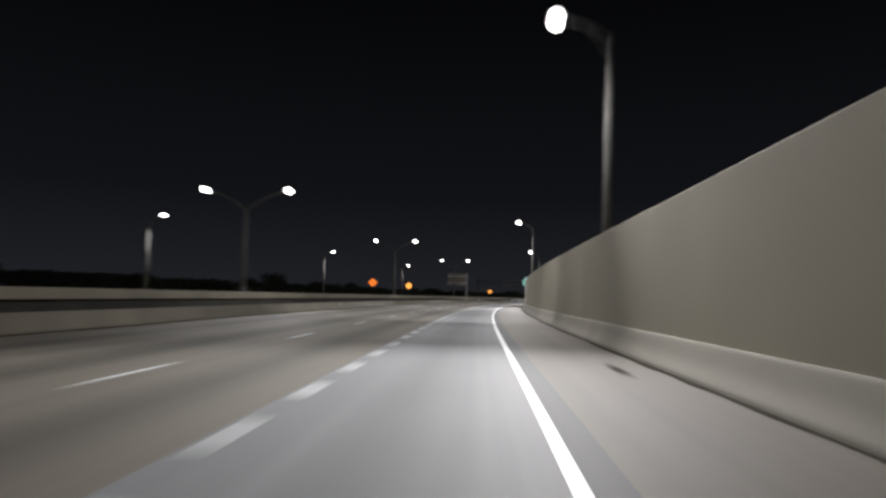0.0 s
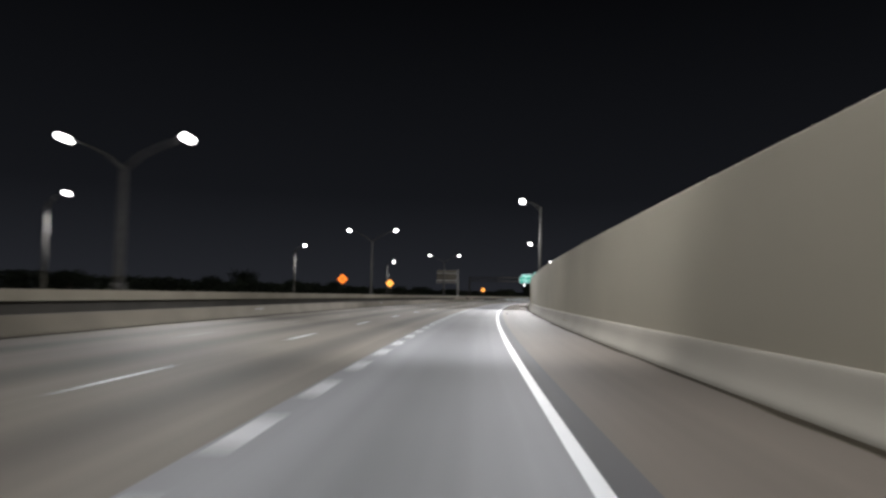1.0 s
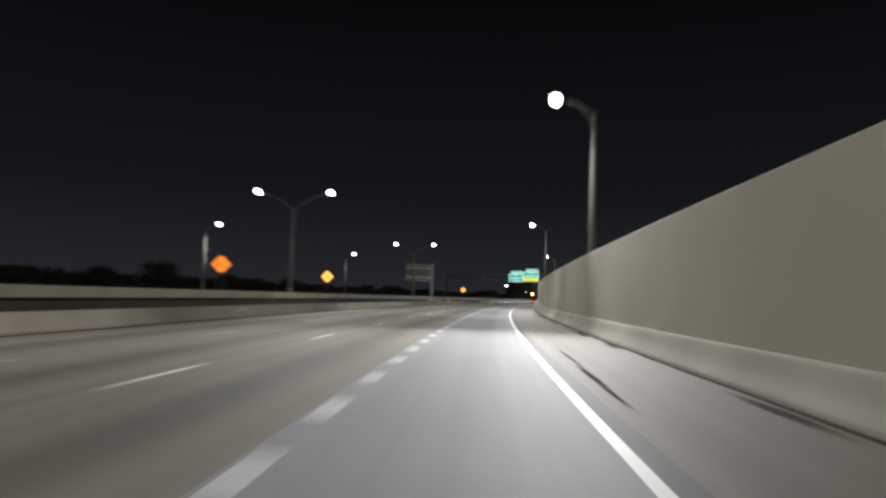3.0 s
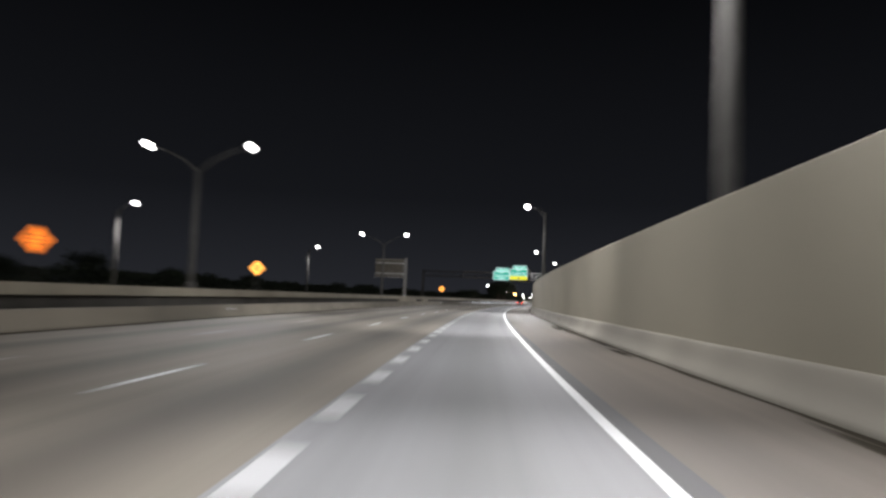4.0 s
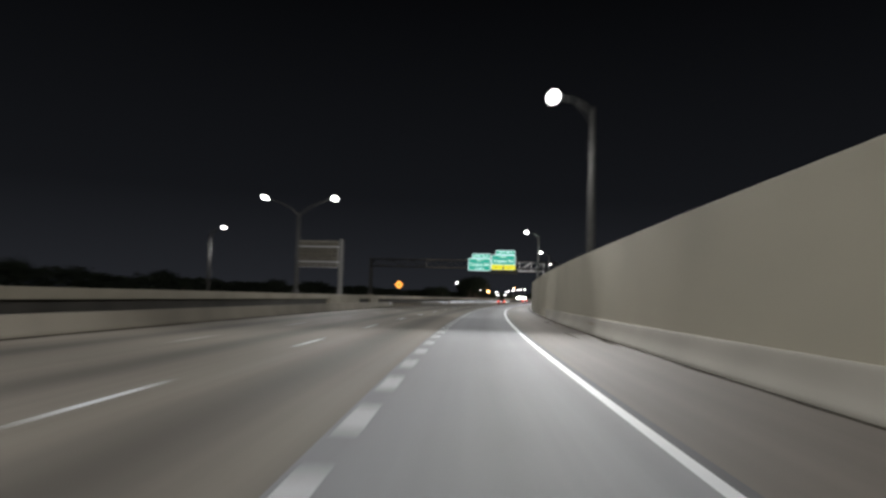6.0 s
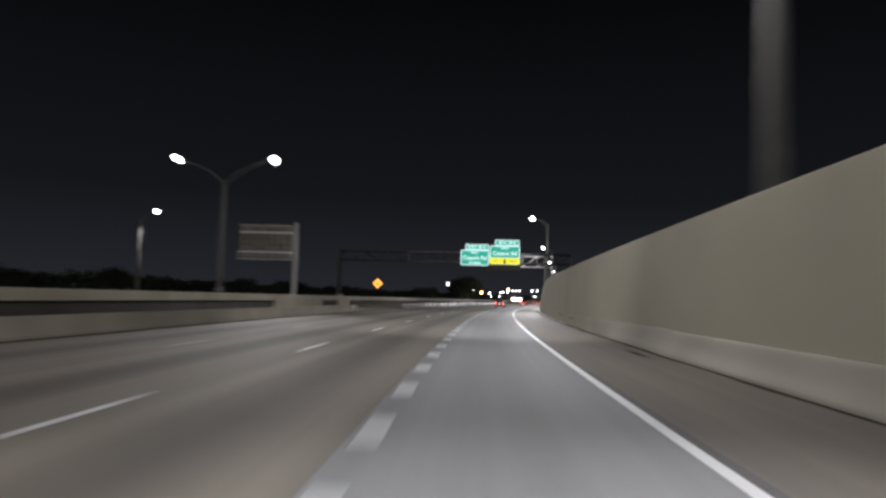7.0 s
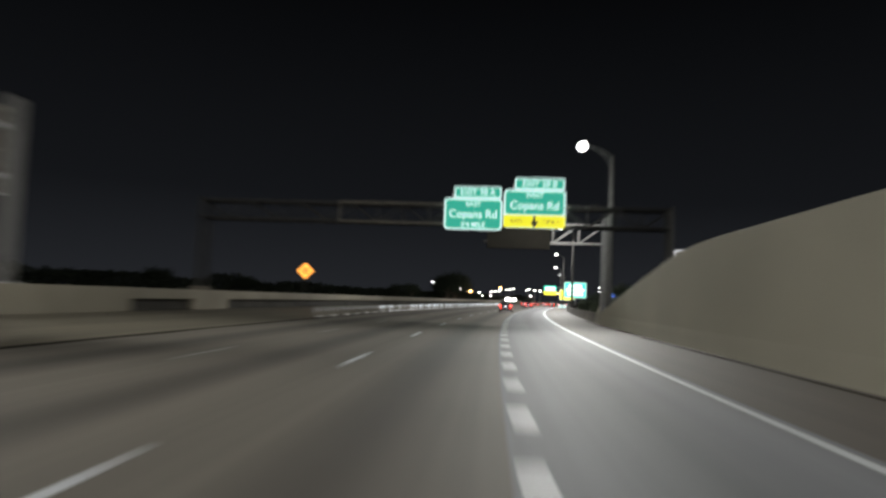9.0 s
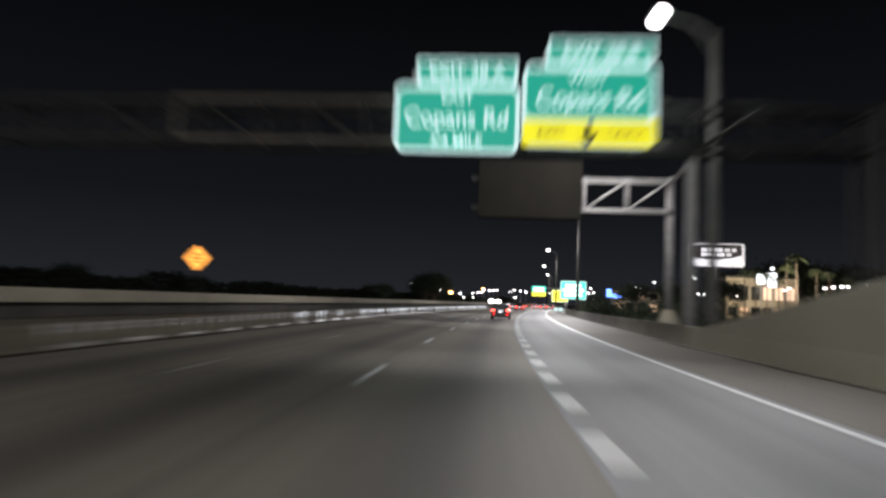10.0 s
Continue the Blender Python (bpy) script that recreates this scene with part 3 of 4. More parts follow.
# ---------------------------------------------------------------- diamond work signs
def diamond_sign(s, off, z, side, label, mat):
    ob = thing("work_zone_sign", stand(s, off, 1.40), label, "road sign", "orange diamond signs")
    half, zc = side * 0.7071, z - 1.40
    bm = bmesh.new()
    for x in (-0.28, 0.28):
        box(bm, x, 0.05, (zc - half * 0.4) / 2, 0.07, 0.05, zc - half * 0.4)
    part("post", bm, M_TRUSS, ob)
    bm = bmesh.new()
    r = 0.09
    pts = []
    for cx, cz, a0 in ((half - r, 0, 0), (0, half - r, 90), (-half + r, 0, 180), (0, -half + r, 270)):
        for k in (-40, -20, 0, 20, 40):
            a = radians(a0 + k)
            pts.append((cx + r * math.cos(a), zc + cz + r * math.sin(a)))
    outline_prism(bm, pts, 0.0, 0.02)
    panel = part("sign_panel", bm, mat, ob, "diamond panel with its headlight return put in as glow")
    for dz, w in ((0.20, 0.75), (0.0, 1.0), (-0.20, 0.65)):
        bm = bmesh.new()
        box(bm, 0, -0.004, zc + dz * side, w * side * 0.62, 0.004, 0.10 * side)
        part("legend_bar", bm, M_SIGN_BLACK, panel)
    return ob


diamond_sign(136.0, -27.1, 3.9, 1.15, "orange diamond work-zone sign on the median wall, headlight return put in as glow", M_SIGN_ORANGE)
diamond_sign(171.5, -27.0, 3.9, 1.15, "diamond work-zone sign on the median wall, headlight return put in as amber glow", M_SIGN_AMBER)
diamond_sign(302.8, -26.9, 4.0, 1.3, "diamond work-zone sign further along the median wall, headlight return put in as amber glow", M_SIGN_AMBER)

# ---------------------------------------------------------------- message sign on its column, seen from behind
vms = thing("message_sign", stand(258.3, -27.1, 1.40) @ Matrix.Scale(0.82, 4), "large cantilever message sign seen from its grey framed back", "road sign")
bm = bmesh.new()
tube(bm, [(0, 0, 0), (0, 0, 0.06), (0, 0, 5.5), (0, 0, 10.9), (0, 0, 10.95)], [0.46, 0.46, 0.45, 0.43, 0.3], 18)
column = part("column", bm, M_POLE, vms, "thick pale round column", smooth=True)
bm = bmesh.new()
tube(bm, [(0, 0, 0), (0, 0, 0.12)], 0.75, 18)
part("base_plate", bm, M_STEEL, column)
for z in (6.4, 9.4):
    bm = bmesh.new()
    tube(bm, [(-0.2, 0.2, z), (-8.9, 0.2, z)], 0.16, 10)
    part("cantilever_arm", bm, M_STEEL, vms)
bm = bmesh.new()
box(bm, -4.95, 0.95, 8.0, 8.2, 1.1, 5.1)
housing = part("sign_housing", bm, M_CABINET, vms, "dark grey back of the message sign cabinet", bevel=0.05)
for z in (5.52, 6.6, 8.0, 9.4, 10.48):
    bm = bmesh.new()
    box(bm, -4.95, 0.34, z, 8.2, 0.12, 0.22 if z in (5.52, 10.48) else 0.14)
    part("back_rail", bm, M_BACKPANEL if z in (9.4, 10.48) else M_RIB, housing)
for k in range(9):
    bm = bmesh.new()
    box(bm, -8.95 + k * 1.0, 0.355, 8.0, 0.10, 0.09, 5.0)
    part("back_rib", bm, M_RIB, housing)
rng = random.Random(4)
for k in range(8):
    for z in (7.2, 10.0):
        if rng.random() < 0.75:
            bm = bmesh.new()
            box(bm, -8.45 + k * 1.0, 0.345, z - 0.1, 0.6, 0.11, rng.choice((0.35, 0.5, 0.7)))
            part("service_hatch", bm, M_RIB, housing)
bm = bmesh.new()
box(bm, -4.95, 0.0, 5.30, 8.4, 0.75, 0.06)
part("walkway", bm, M_STEEL, vms)
for z in (5.85, 6.35):
    bm = bmesh.new()
    tube(bm, [(-9.1, -0.33, z), (-0.8, -0.33, z)], 0.025, 6)
    part("walkway_rail", bm, M_STEEL, vms)
for k in range(7):
    bm = bmesh.new()
    tube(bm, [(-9.05 + k * 1.37, -0.33, 5.33), (-9.05 + k * 1.37, -0.33, 6.37)], 0.025, 6)
    part("rail_post", bm, M_STEEL, vms)

# ---------------------------------------------------------------- overhead sign gantry
GANTRY_S = 278.1
gantry = thing("sign_gantry", stand(GANTRY_S, 0.0), "near-black tubular steel truss gantry spanning the carriageway", "gantry")
TOP, LOW, BACK, LEFT, RIGHT = 8.42, 7.05, 1.5, -27.1, 8.0
RAIL_L, RAIL_R = -16.2, 0.9


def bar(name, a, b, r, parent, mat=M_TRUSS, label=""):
    bm = bmesh.new()
    tube(bm, [a, b], r, 8)
    return part(name, bm, mat, parent, label, smooth=True)


for x, z0 in ((LEFT, 1.40), (RIGHT, -0.06)):
    for dy in (0.0, BACK):
        bm = bmesh.new()
        tube(bm, [(x, dy, z0), (x, dy, z0 + 0.5), (x, dy, TOP + 0.15), (x, dy, TOP + 0.2)], [0.22, 0.18, 0.16, 0.10], 14)
        col = part("column", bm, M_POLE_DARK if x > 0 else M_TRUSS, gantry, "round steel column", smooth=True)
        bm = bmesh.new()
        tube(bm, [(x, dy, z0), (x, dy, z0 + 0.35)], 0.45, 14)
        part("footing", bm, M_PARAPET, col)
    bar("cross_tie", (x, 0, TOP), (x, BACK, TOP), 0.08, gantry)
    bar("cross_tie", (x, 0, LOW), (x, BACK, LOW), 0.08, gantry)
for dy in (0.0, BACK):
    for z in (LOW, TOP):
        bar("chord", (LEFT, dy, z), (RIGHT, dy, z), 0.11, gantry)
BAYS = 18
for k in range(BAYS):
    xa, xb = LEFT + (RIGHT - LEFT) * k / BAYS, LEFT + (RIGHT - LEFT) * (k + 1) / BAYS
    za, zb = (LOW, TOP) if k % 2 else (TOP, LOW)
    for dy in (0.0, BACK):
        bar("diagonal", (xa, dy, za), (xb, dy, zb), 0.055, gantry)
        if k:
            bar("upright", (xa, dy, LOW), (xa, dy, TOP), 0.045, gantry)
    if k:
        for z in (LOW, TOP):
            bar("cross_tie", (xa, 0, z), (xa, BACK, z), 0.045, gantry)
    bar("lacing", (xa, 0 if k % 2 else BACK, TOP), (xb, BACK if k % 2 else 0, TOP), 0.035, gantry)
# rails added so that the signed stretch of the truss looks paler, as if better lit
for z in (LOW - 0.03, TOP + 0.03):
    bm = bmesh.new()
    box(bm, (RAIL_L + RAIL_R) / 2, -0.17, z, RAIL_R - RAIL_L, 0.10, 0.16)
    part("mounting_rail", bm, M_RIB, gantry, "paler steel mounting rail", bevel=0.015)
bm = bmesh.new()
box(bm, RAIL_L, -0.17, (LOW + TOP) / 2, 0.12, 0.10, TOP - LOW - 0.10)
part("rail_end", bm, M_RIB, gantry, "paler steel rail end")


def guide_sign(x0, x1, z0, z1, tab, lines, tab_text, yellow, label):
    """A green guide sign with rounded corners, white border, exit tab and legend, hung on the gantry."""
    ob = thing("guide_sign", stand(GANTRY_S - 0.72, 0.0), label, "road sign", "overhead guide signs")
    t = 0.045

    def plate(name, a0, a1, b0, b1, mat, y0, y1, parent, r, lab=""):
        bm = bmesh.new()
        outline_prism(bm, rounded(a0, a1, b0, b1, r), y0, y1)
        return part(name, bm, mat, parent, lab)

    # border, fields and legend glow in place of headlight light sent back
    panel = plate("panel", x0, x1, z0, z1, M_SIGN_WHITE, 0, t, ob, 0.30, "white border panel with its headlight return put in as glow")
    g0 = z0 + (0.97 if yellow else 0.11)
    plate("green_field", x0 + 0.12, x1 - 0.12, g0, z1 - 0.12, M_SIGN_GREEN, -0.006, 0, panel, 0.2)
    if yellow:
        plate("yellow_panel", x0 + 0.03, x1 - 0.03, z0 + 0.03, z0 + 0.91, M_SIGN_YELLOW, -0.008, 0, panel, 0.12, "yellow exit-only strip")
        zc = z0 + 0.46
        words("EXIT", 0.46, M_SIGN_BLACK, panel, x0 + 0.98, -0.014, zc)
        words("ONLY", 0.46, M_SIGN_BLACK, panel, x1 - 0.98, -0.014, zc)
        bm = bmesh.new()
        cx = (x0 + x1) / 2
        outline_prism(bm, [(cx - 0.09, zc + 0.42), (cx + 0.09, zc + 0.42), (cx + 0.09, zc), (cx + 0.36, zc + 0.05), (cx, zc - 0.45), (cx - 0.36, zc + 0.05), (cx - 0.09, zc)], -0.016, -0.008)
        part("arrow", bm, M_SIGN_BLACK, panel)
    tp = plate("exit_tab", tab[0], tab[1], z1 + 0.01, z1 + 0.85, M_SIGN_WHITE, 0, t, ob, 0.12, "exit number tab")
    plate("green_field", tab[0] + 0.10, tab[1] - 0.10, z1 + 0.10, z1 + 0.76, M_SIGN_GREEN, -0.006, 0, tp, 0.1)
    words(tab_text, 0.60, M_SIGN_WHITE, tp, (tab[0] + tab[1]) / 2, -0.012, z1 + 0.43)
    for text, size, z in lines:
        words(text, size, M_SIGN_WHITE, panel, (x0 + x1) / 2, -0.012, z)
    for k in range(3):
        x = x0 + (x1 - x0) * (0.15 + 0.35 * k)
        bm = bmesh.new()
        box(bm, x, t + 0.05, (z0 + z1) / 2 + 0.2, 0.09, 0.10, z1 - z0 + 0.3)
        beam = part("hanger", bm, M_STEEL, ob)
        for z in (LOW + 0.15, TOP - 0.15):
            bm = bmesh.new()
            box(bm, x, (t + 0.10 + 0.62) / 2, z, 0.08, 0.62 - t - 0.10, 0.08)
            part("bracket", bm, M_STEEL, beam)
    return ob


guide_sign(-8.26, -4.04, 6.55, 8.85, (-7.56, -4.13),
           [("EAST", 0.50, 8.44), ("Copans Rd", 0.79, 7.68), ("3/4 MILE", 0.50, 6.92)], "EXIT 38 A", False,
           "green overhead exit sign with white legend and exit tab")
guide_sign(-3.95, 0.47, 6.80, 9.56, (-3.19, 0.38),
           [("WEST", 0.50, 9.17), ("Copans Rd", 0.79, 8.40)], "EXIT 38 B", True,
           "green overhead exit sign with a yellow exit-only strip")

# ---------------------------------------------------------------- cantilever with a dark message panel past the gantry
canti = thing("panel_cantilever", stand(297.5, 0.0), "pale steel cantilever truss with a dark unlit message panel", "gantry")
bm = bmesh.new()
tube(bm, [(5.55, 0, 0.9), (5.55, 0, 5.0), (5.55, 0, 9.55), (5.55, 0, 9.6)], [0.24, 0.22, 0.20, 0.14], 16)
part("column", bm, M_GALV, canti, "pale round steel column", smooth=True)
bm = bmesh.new()
tube(bm, [(5.55, 0, 0.0), (5.55, 0, 0.85), (5.55, 0, 1.5)], [0.75, 0.62, 0.36], 16)
part("footing", bm, M_MEDIAN, canti)
front = stand(297.5, 0.0).inverted() @ at(288.5, 4.55)
bm = bmesh.new()
tube(bm, [(front.x, front.y, -0.06), (front.x, front.y, 0.5), (front.x, front.y, 9.0), (front.x, front.y, 9.06)], [0.36, 0.31, 0.27, 0.15], 16)
part("column", bm, M_GALV, canti, "pale round steel column", smooth=True)
bm = bmesh.new()
tube(bm, [(front.x, front.y, -0.06), (front.x, front.y, 0.35)], 0.6, 14)
part("footing", bm, M_PARAPET, canti)
bar("tie_beam", (front.x, front.y, 8.75), (5.55, 0, 9.2), 0.11, canti, M_GALV)
C_LOW, C_TOP = 7.45, 9.30
for dy in (-0.55, 0.55):
    for z in (C_LOW, C_TOP):
        bar("chord", (5.55, dy, z), (-6.6, dy, z), 0.085, canti, M_GALV)
    for xa, xb in ((5.45, 2.95), (2.95, 0.40), (0.40, -2.15), (-2.15, -4.7)):
        bar("diagonal", (xa, dy, C_TOP), (xb, dy, C_LOW), 0.07, canti, M_GALV)
        bar("upright", (xb, dy, C_LOW), (xb, dy, C_TOP), 0.06, canti, M_GALV)
for xa in (5.45, 2.95, 0.40):
    for z in (C_LOW, C_TOP):
        bar("cross_tie", (xa, -0.55, z), (xa, 0.55, z), 0.06, canti, M_GALV)
bm = bmesh.new()
box(bm, -3.0, -1.15, 8.45, 6.2, 0.9, 3.5)
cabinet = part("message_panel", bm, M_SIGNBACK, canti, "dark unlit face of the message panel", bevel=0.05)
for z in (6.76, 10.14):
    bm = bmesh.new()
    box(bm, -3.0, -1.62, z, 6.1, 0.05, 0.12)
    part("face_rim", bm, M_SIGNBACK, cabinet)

# ---------------------------------------------------------------- delineator posts of the express lanes
POSTS = -15.6


def banded_post(s, tube_mat, band_mat, foot_mat, label):
    """A flexible lane post with two reflective bands on a round foot."""
    ob = thing("lane_delineator", stand(s, POSTS), label, "delineator", "express lane posts")
    bm = bmesh.new()
    tube(bm, [(0, 0, 0.03), (0, 0, 0.64), (0, 0, 0.66)], [0.036, 0.036, 0.026], 8)
    sleeve = part("tube", bm, tube_mat, ob, smooth=True)
    for z in (0.38, 0.51):
        bm = bmesh.new()
        tube(bm, [(0, 0, z), (0, 0, z + 0.09)], 0.040, 8)
        part("reflective_band", bm, band_mat, sleeve, "white reflective band with its headlight return put in as glow")
    bm = bmesh.new()
    tube(bm, [(0, 0, 0), (0, 0, 0.03), (0, 0, 0.06)], [0.14, 0.13, 0.06], 10)
    part("foot", bm, foot_mat, ob)
    return ob


# like posts in two tones, with and without headlight return painted in
lit_post = banded_post(293.0, M_TUBE_BRIGHT, M_BAND, M_TUBE_BRIGHT, "white lane delineator post with strong headlight return put in as glow")
unlit_post = banded_post(271.0, M_TUBE, M_BAND_DULL, M_PLASTIC, "white lane delineator post darkened in colour for lack of headlights")
rng = random.Random(52)
for k in range(1, 160):
    if k != 22:
        copy_thing(lit_post if rng.random() < min(0.62, (k - 18) / 40) else unlit_post, stand(271 + k, POSTS + 0.04 * rng.uniform(-1, 1), 0.0, (k * 37) % 9))

separator = thing("lane_separator_curb", IDENT, "low white curb sections under the lane posts", "curb", kind="structure")
for k in range(5, 48):
    a = 253.9 + 3.45 * k
    # first sections get the greyer colour for lack of headlight on them
    sweep("curb_section", [(POSTS - 0.13, 0.0), (POSTS - 0.09, 0.09), (POSTS + 0.09, 0.09), (POSTS + 0.13, 0.0)], a, a + 1.7, M_PAINT_WORN_UNLIT if a < 292 else M_PAINT, separator, step=1.0)

# ---------------------------------------------------------------- cars
def loft(bm, sections):
    """Joins closed rings of points into a skin with end caps."""
    rings = [[bm.verts.new(p) for p in sec] for sec in sections]
    n = len(rings[0])
    for a, b in zip(rings, rings[1:]):
        for k in range(n):
            bm.faces.new((a[k], a[(k + 1) % n], b[(k + 1) % n], b[k]))
    bm.faces.new(rings[0][::-1])
    bm.faces.new(rings[-1])


def car(m, mat, label, braking=True, facing_lights=False, tall=0.0):
    """A car whose nose points along +y."""
    ob = thing("car", m, label, "car", "traffic")

    def ring(y, w, z0, z1):
        return [(-w * 0.94, y, z0), (-w, y, z0 + 0.18), (-w, y, (z0 + z1) / 2 + 0.05), (-w * 0.95, y, z1 - 0.05), (-w * 0.86, y, z1),
                (w * 0.86, y, z1), (w * 0.95, y, z1 - 0.05), (w, y, (z0 + z1) / 2 + 0.05), (w, y, z0 + 0.18), (w * 0.94, y, z0)]

    bm = bmesh.new()
    loft(bm, [ring(-2.20, 0.74, 0.36, 0.90), ring(-2.12, 0.84, 0.26, 0.98 + tall * 0.3), ring(-1.4, 0.89, 0.22, 1.00 + tall * 0.3), ring(0.0, 0.90, 0.20, 0.96 + tall * 0.3),
              ring(1.2, 0.89, 0.22, 0.92 + tall * 0.2), ring(1.95, 0.83, 0.26, 0.80 + tall * 0.2), ring(2.2, 0.68, 0.36, 0.66)])
    body = part("body", bm, mat, ob, smooth=False)

    def cab(y, w, z0, z1):
        return [(-w, y, z0), (-w * 0.97, y, z0 + (z1 - z0) * 0.5), (-w * 0.84, y, z1 - 0.03), (-w * 0.76, y, z1), (w * 0.76, y, z1), (w * 0.84, y, z1 - 0.03), (w * 0.97, y, z0 + (z1 - z0) * 0.5), (w, y, z0)]

    top = 1.46 + tall
    bm = bmesh.new()
    loft(bm, [cab(-2.02 + 0.45 * (tall == 0), 0.74, 0.95, 1.0 + tall * 0.5), cab(-1.55, 0.79, 0.95, top - 0.10), cab(-1.0, 0.80, 0.94, top), cab(0.1, 0.80, 0.94, top - 0.01), cab(0.55, 0.79, 0.93, top - 0.12), cab(1.15, 0.76, 0.90, 0.97 + tall * 0.3)])
    part("cabin_glass", bm, M_GLASS, body, "dark tinted window glass")
    bm = bmesh.new()
    box(bm, 0, -0.45, top + 0.005, 1.18, 1.3, 0.03)
    part("roof", bm, mat, body, bevel=0.012)
    for sg in (-1, 1):
        bm = bmesh.new()
        box(bm, sg * 0.68, -2.17, 0.84 + tall * 0.2, 0.30, 0.10, 0.17)
        part("tail_light", bm, M_BRAKE if braking else M_TAIL, body, "bright red tail light", bevel=0.02)
        bm = bmesh.new()
        box(bm, sg * 0.62, -2.21, 0.46, 0.20, 0.06, 0.09)
        # reflector emits like the tail lens, in place of light sent back
        part("bumper_reflector", bm, M_TAIL, body, "red lower reflector with returned light put in as glow")
        bm = bmesh.new()
        box(bm, sg * 0.62, 2.10, 0.66, 0.36, 0.16, 0.15)
        part("headlight", bm, M_HEADLIGHT, body, "white headlight", bevel=0.03)
        bm = bmesh.new()
        box(bm, sg * 0.97, 0.62, 1.0, 0.16, 0.09, 0.12)
        part("side_mirror", bm, mat, body, bevel=0.02)
    bm = bmesh.new()
    box(bm, 0, -2.225, 0.34, 1.5, 0.10, 0.22)
    part("bumper", bm, M_PLASTIC, body, bevel=0.03)
    bm = bmesh.new()
    box(bm, 0, -2.235, 0.74, 0.34, 0.02, 0.16)
    plate = part("number_plate", bm, M_PLATE, body, "white number plate with the plate lamp's light put in as glow")
    bm = bmesh.new()
    box(bm, 0, -2.249, 0.74, 0.24, 0.006, 0.05)
    part("plate_bar", bm, M_SIGN_BLACK, plate)
    for sx in (-0.80, 0.80):
        for y in (-1.35, 1.35):
            bm = bmesh.new()
            tube(bm, [(sx - 0.10, y, 0.32), (sx - 0.09, y, 0.32), (sx + 0.09, y, 0.32), (sx + 0.10, y, 0.32)], [0.27, 0.32, 0.32, 0.27], 18)
            tyre = part("tyre", bm, M_RUBBER, ob)
            bm = bmesh.new()
            tube(bm, [(sx - 0.112, y, 0.32), (sx + 0.112, y, 0.32)], 0.20, 12)
            part("rim", bm, M_RIM, tyre)
    return ob


car(stand(321, -5.05), M_CAR_DARK, "dark compact car with lit red tail lights in the through lane")
car(stand(398, -5.4), M_CAR_RED, "dark red car with lit tail lights further down the lane", tall=0.15)
car(stand(432, -9.0), M_CAR_SILVER, "silver car with lit tail lights", braking=False)
car(stand(450, -2.0), M_CAR_DARK, "dark car braking ahead near the exit", tall=0.2)
car(stand(492, -1.6), M_CAR_RED, "red car braking in the exit lane")
car(stand(505, -5.4), M_CAR_DARK, "dark car with lit tail lights far down the road")
car(stand(470, -5.6), M_CAR_SILVER, "silver car braking in the through lane", tall=0.25)
car(stand(476, -9.1), M_CAR_RED, "dark red car braking in a middle lane")
car(stand(528, -2.0), M_CAR_SILVER, "silver car braking in the exit lane", tall=0.2)
car(stand(540, -9.0), M_CAR_DARK, "dark car with lit tail lights far down the road")

# ---------------------------------------------------------------- far signs beside the exit
def board_sign(s, off, zc, w, h, mat, label, bars, bar_mat):
    ob = thing("exit_board", stand(s, off), label, "road sign", "exit boards")
    for x in (-w * 0.3, w * 0.3):
        bm = bmesh.new()
        box(bm, x, 0.12, (zc + h * 0.4) / 2, 0.16, 0.2, zc + h * 0.4)
        part("post", bm, M_STEEL, ob)
    bm = bmesh.new()
    outline_prism(bm, rounded(-w / 2, w / 2, zc - h / 2, zc + h / 2, 0.3), -0.03, 0.03)
    panel = part("panel", bm, M_SIGN_WHITE, ob, "white border panel")
    bm = bmesh.new()
    outline_prism(bm, rounded(-w / 2 + 0.15, w / 2 - 0.15, zc - h / 2 + 0.15, zc + h / 2 - 0.15, 0.2), -0.04, -0.03)
    part("field", bm, mat, panel)
    for bz, bw in bars:
        bm = bmesh.new()
        box(bm, 0, -0.045, zc + bz * h, bw * w, 0.01, (0.16 if bar_mat is M_FAR_WHITE else 0.05) * h)
        part("legend_bar", bm, bar_mat, panel)
    return ob


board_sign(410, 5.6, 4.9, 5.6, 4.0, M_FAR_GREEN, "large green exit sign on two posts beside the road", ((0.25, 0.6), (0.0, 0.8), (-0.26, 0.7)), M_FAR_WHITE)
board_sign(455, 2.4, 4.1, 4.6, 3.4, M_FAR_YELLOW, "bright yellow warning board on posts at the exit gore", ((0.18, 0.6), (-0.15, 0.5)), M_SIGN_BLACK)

far_sign = thing("cantilever_sign", stand(505, 3.2), "green and yellow exit sign on a cantilever arm far ahead", "road sign")
bm = bmesh.new()
tube(bm, [(0, 0, 0), (0, 0, 8.4)], [0.34, 0.24], 12)
part("column", bm, M_STEEL, far_sign, smooth=True)
for z in (6.0, 7.4):
    bm = bmesh.new()
    tube(bm, [(0, 0, z), (-12.4, 0, z)], 0.13, 8)
    part("arm", bm, M_STEEL, far_sign)
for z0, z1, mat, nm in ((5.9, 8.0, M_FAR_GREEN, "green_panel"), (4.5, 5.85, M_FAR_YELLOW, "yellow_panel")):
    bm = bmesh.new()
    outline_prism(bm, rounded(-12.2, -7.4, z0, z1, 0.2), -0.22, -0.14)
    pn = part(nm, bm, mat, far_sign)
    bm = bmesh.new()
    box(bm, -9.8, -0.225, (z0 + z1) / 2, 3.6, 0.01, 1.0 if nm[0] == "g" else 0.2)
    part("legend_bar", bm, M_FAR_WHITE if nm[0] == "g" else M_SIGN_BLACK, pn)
bm = bmesh.new()
box(bm, -9.8, -0.10, 6.2, 0.12, 0.1, 3.6)
part("hanger", bm, M_STEEL, far_sign)

cushion = thing("crash_cushion", stand(412, 2.4), "crash cushion at the exit gore, its reflective nose given a glow", "crash cushion")
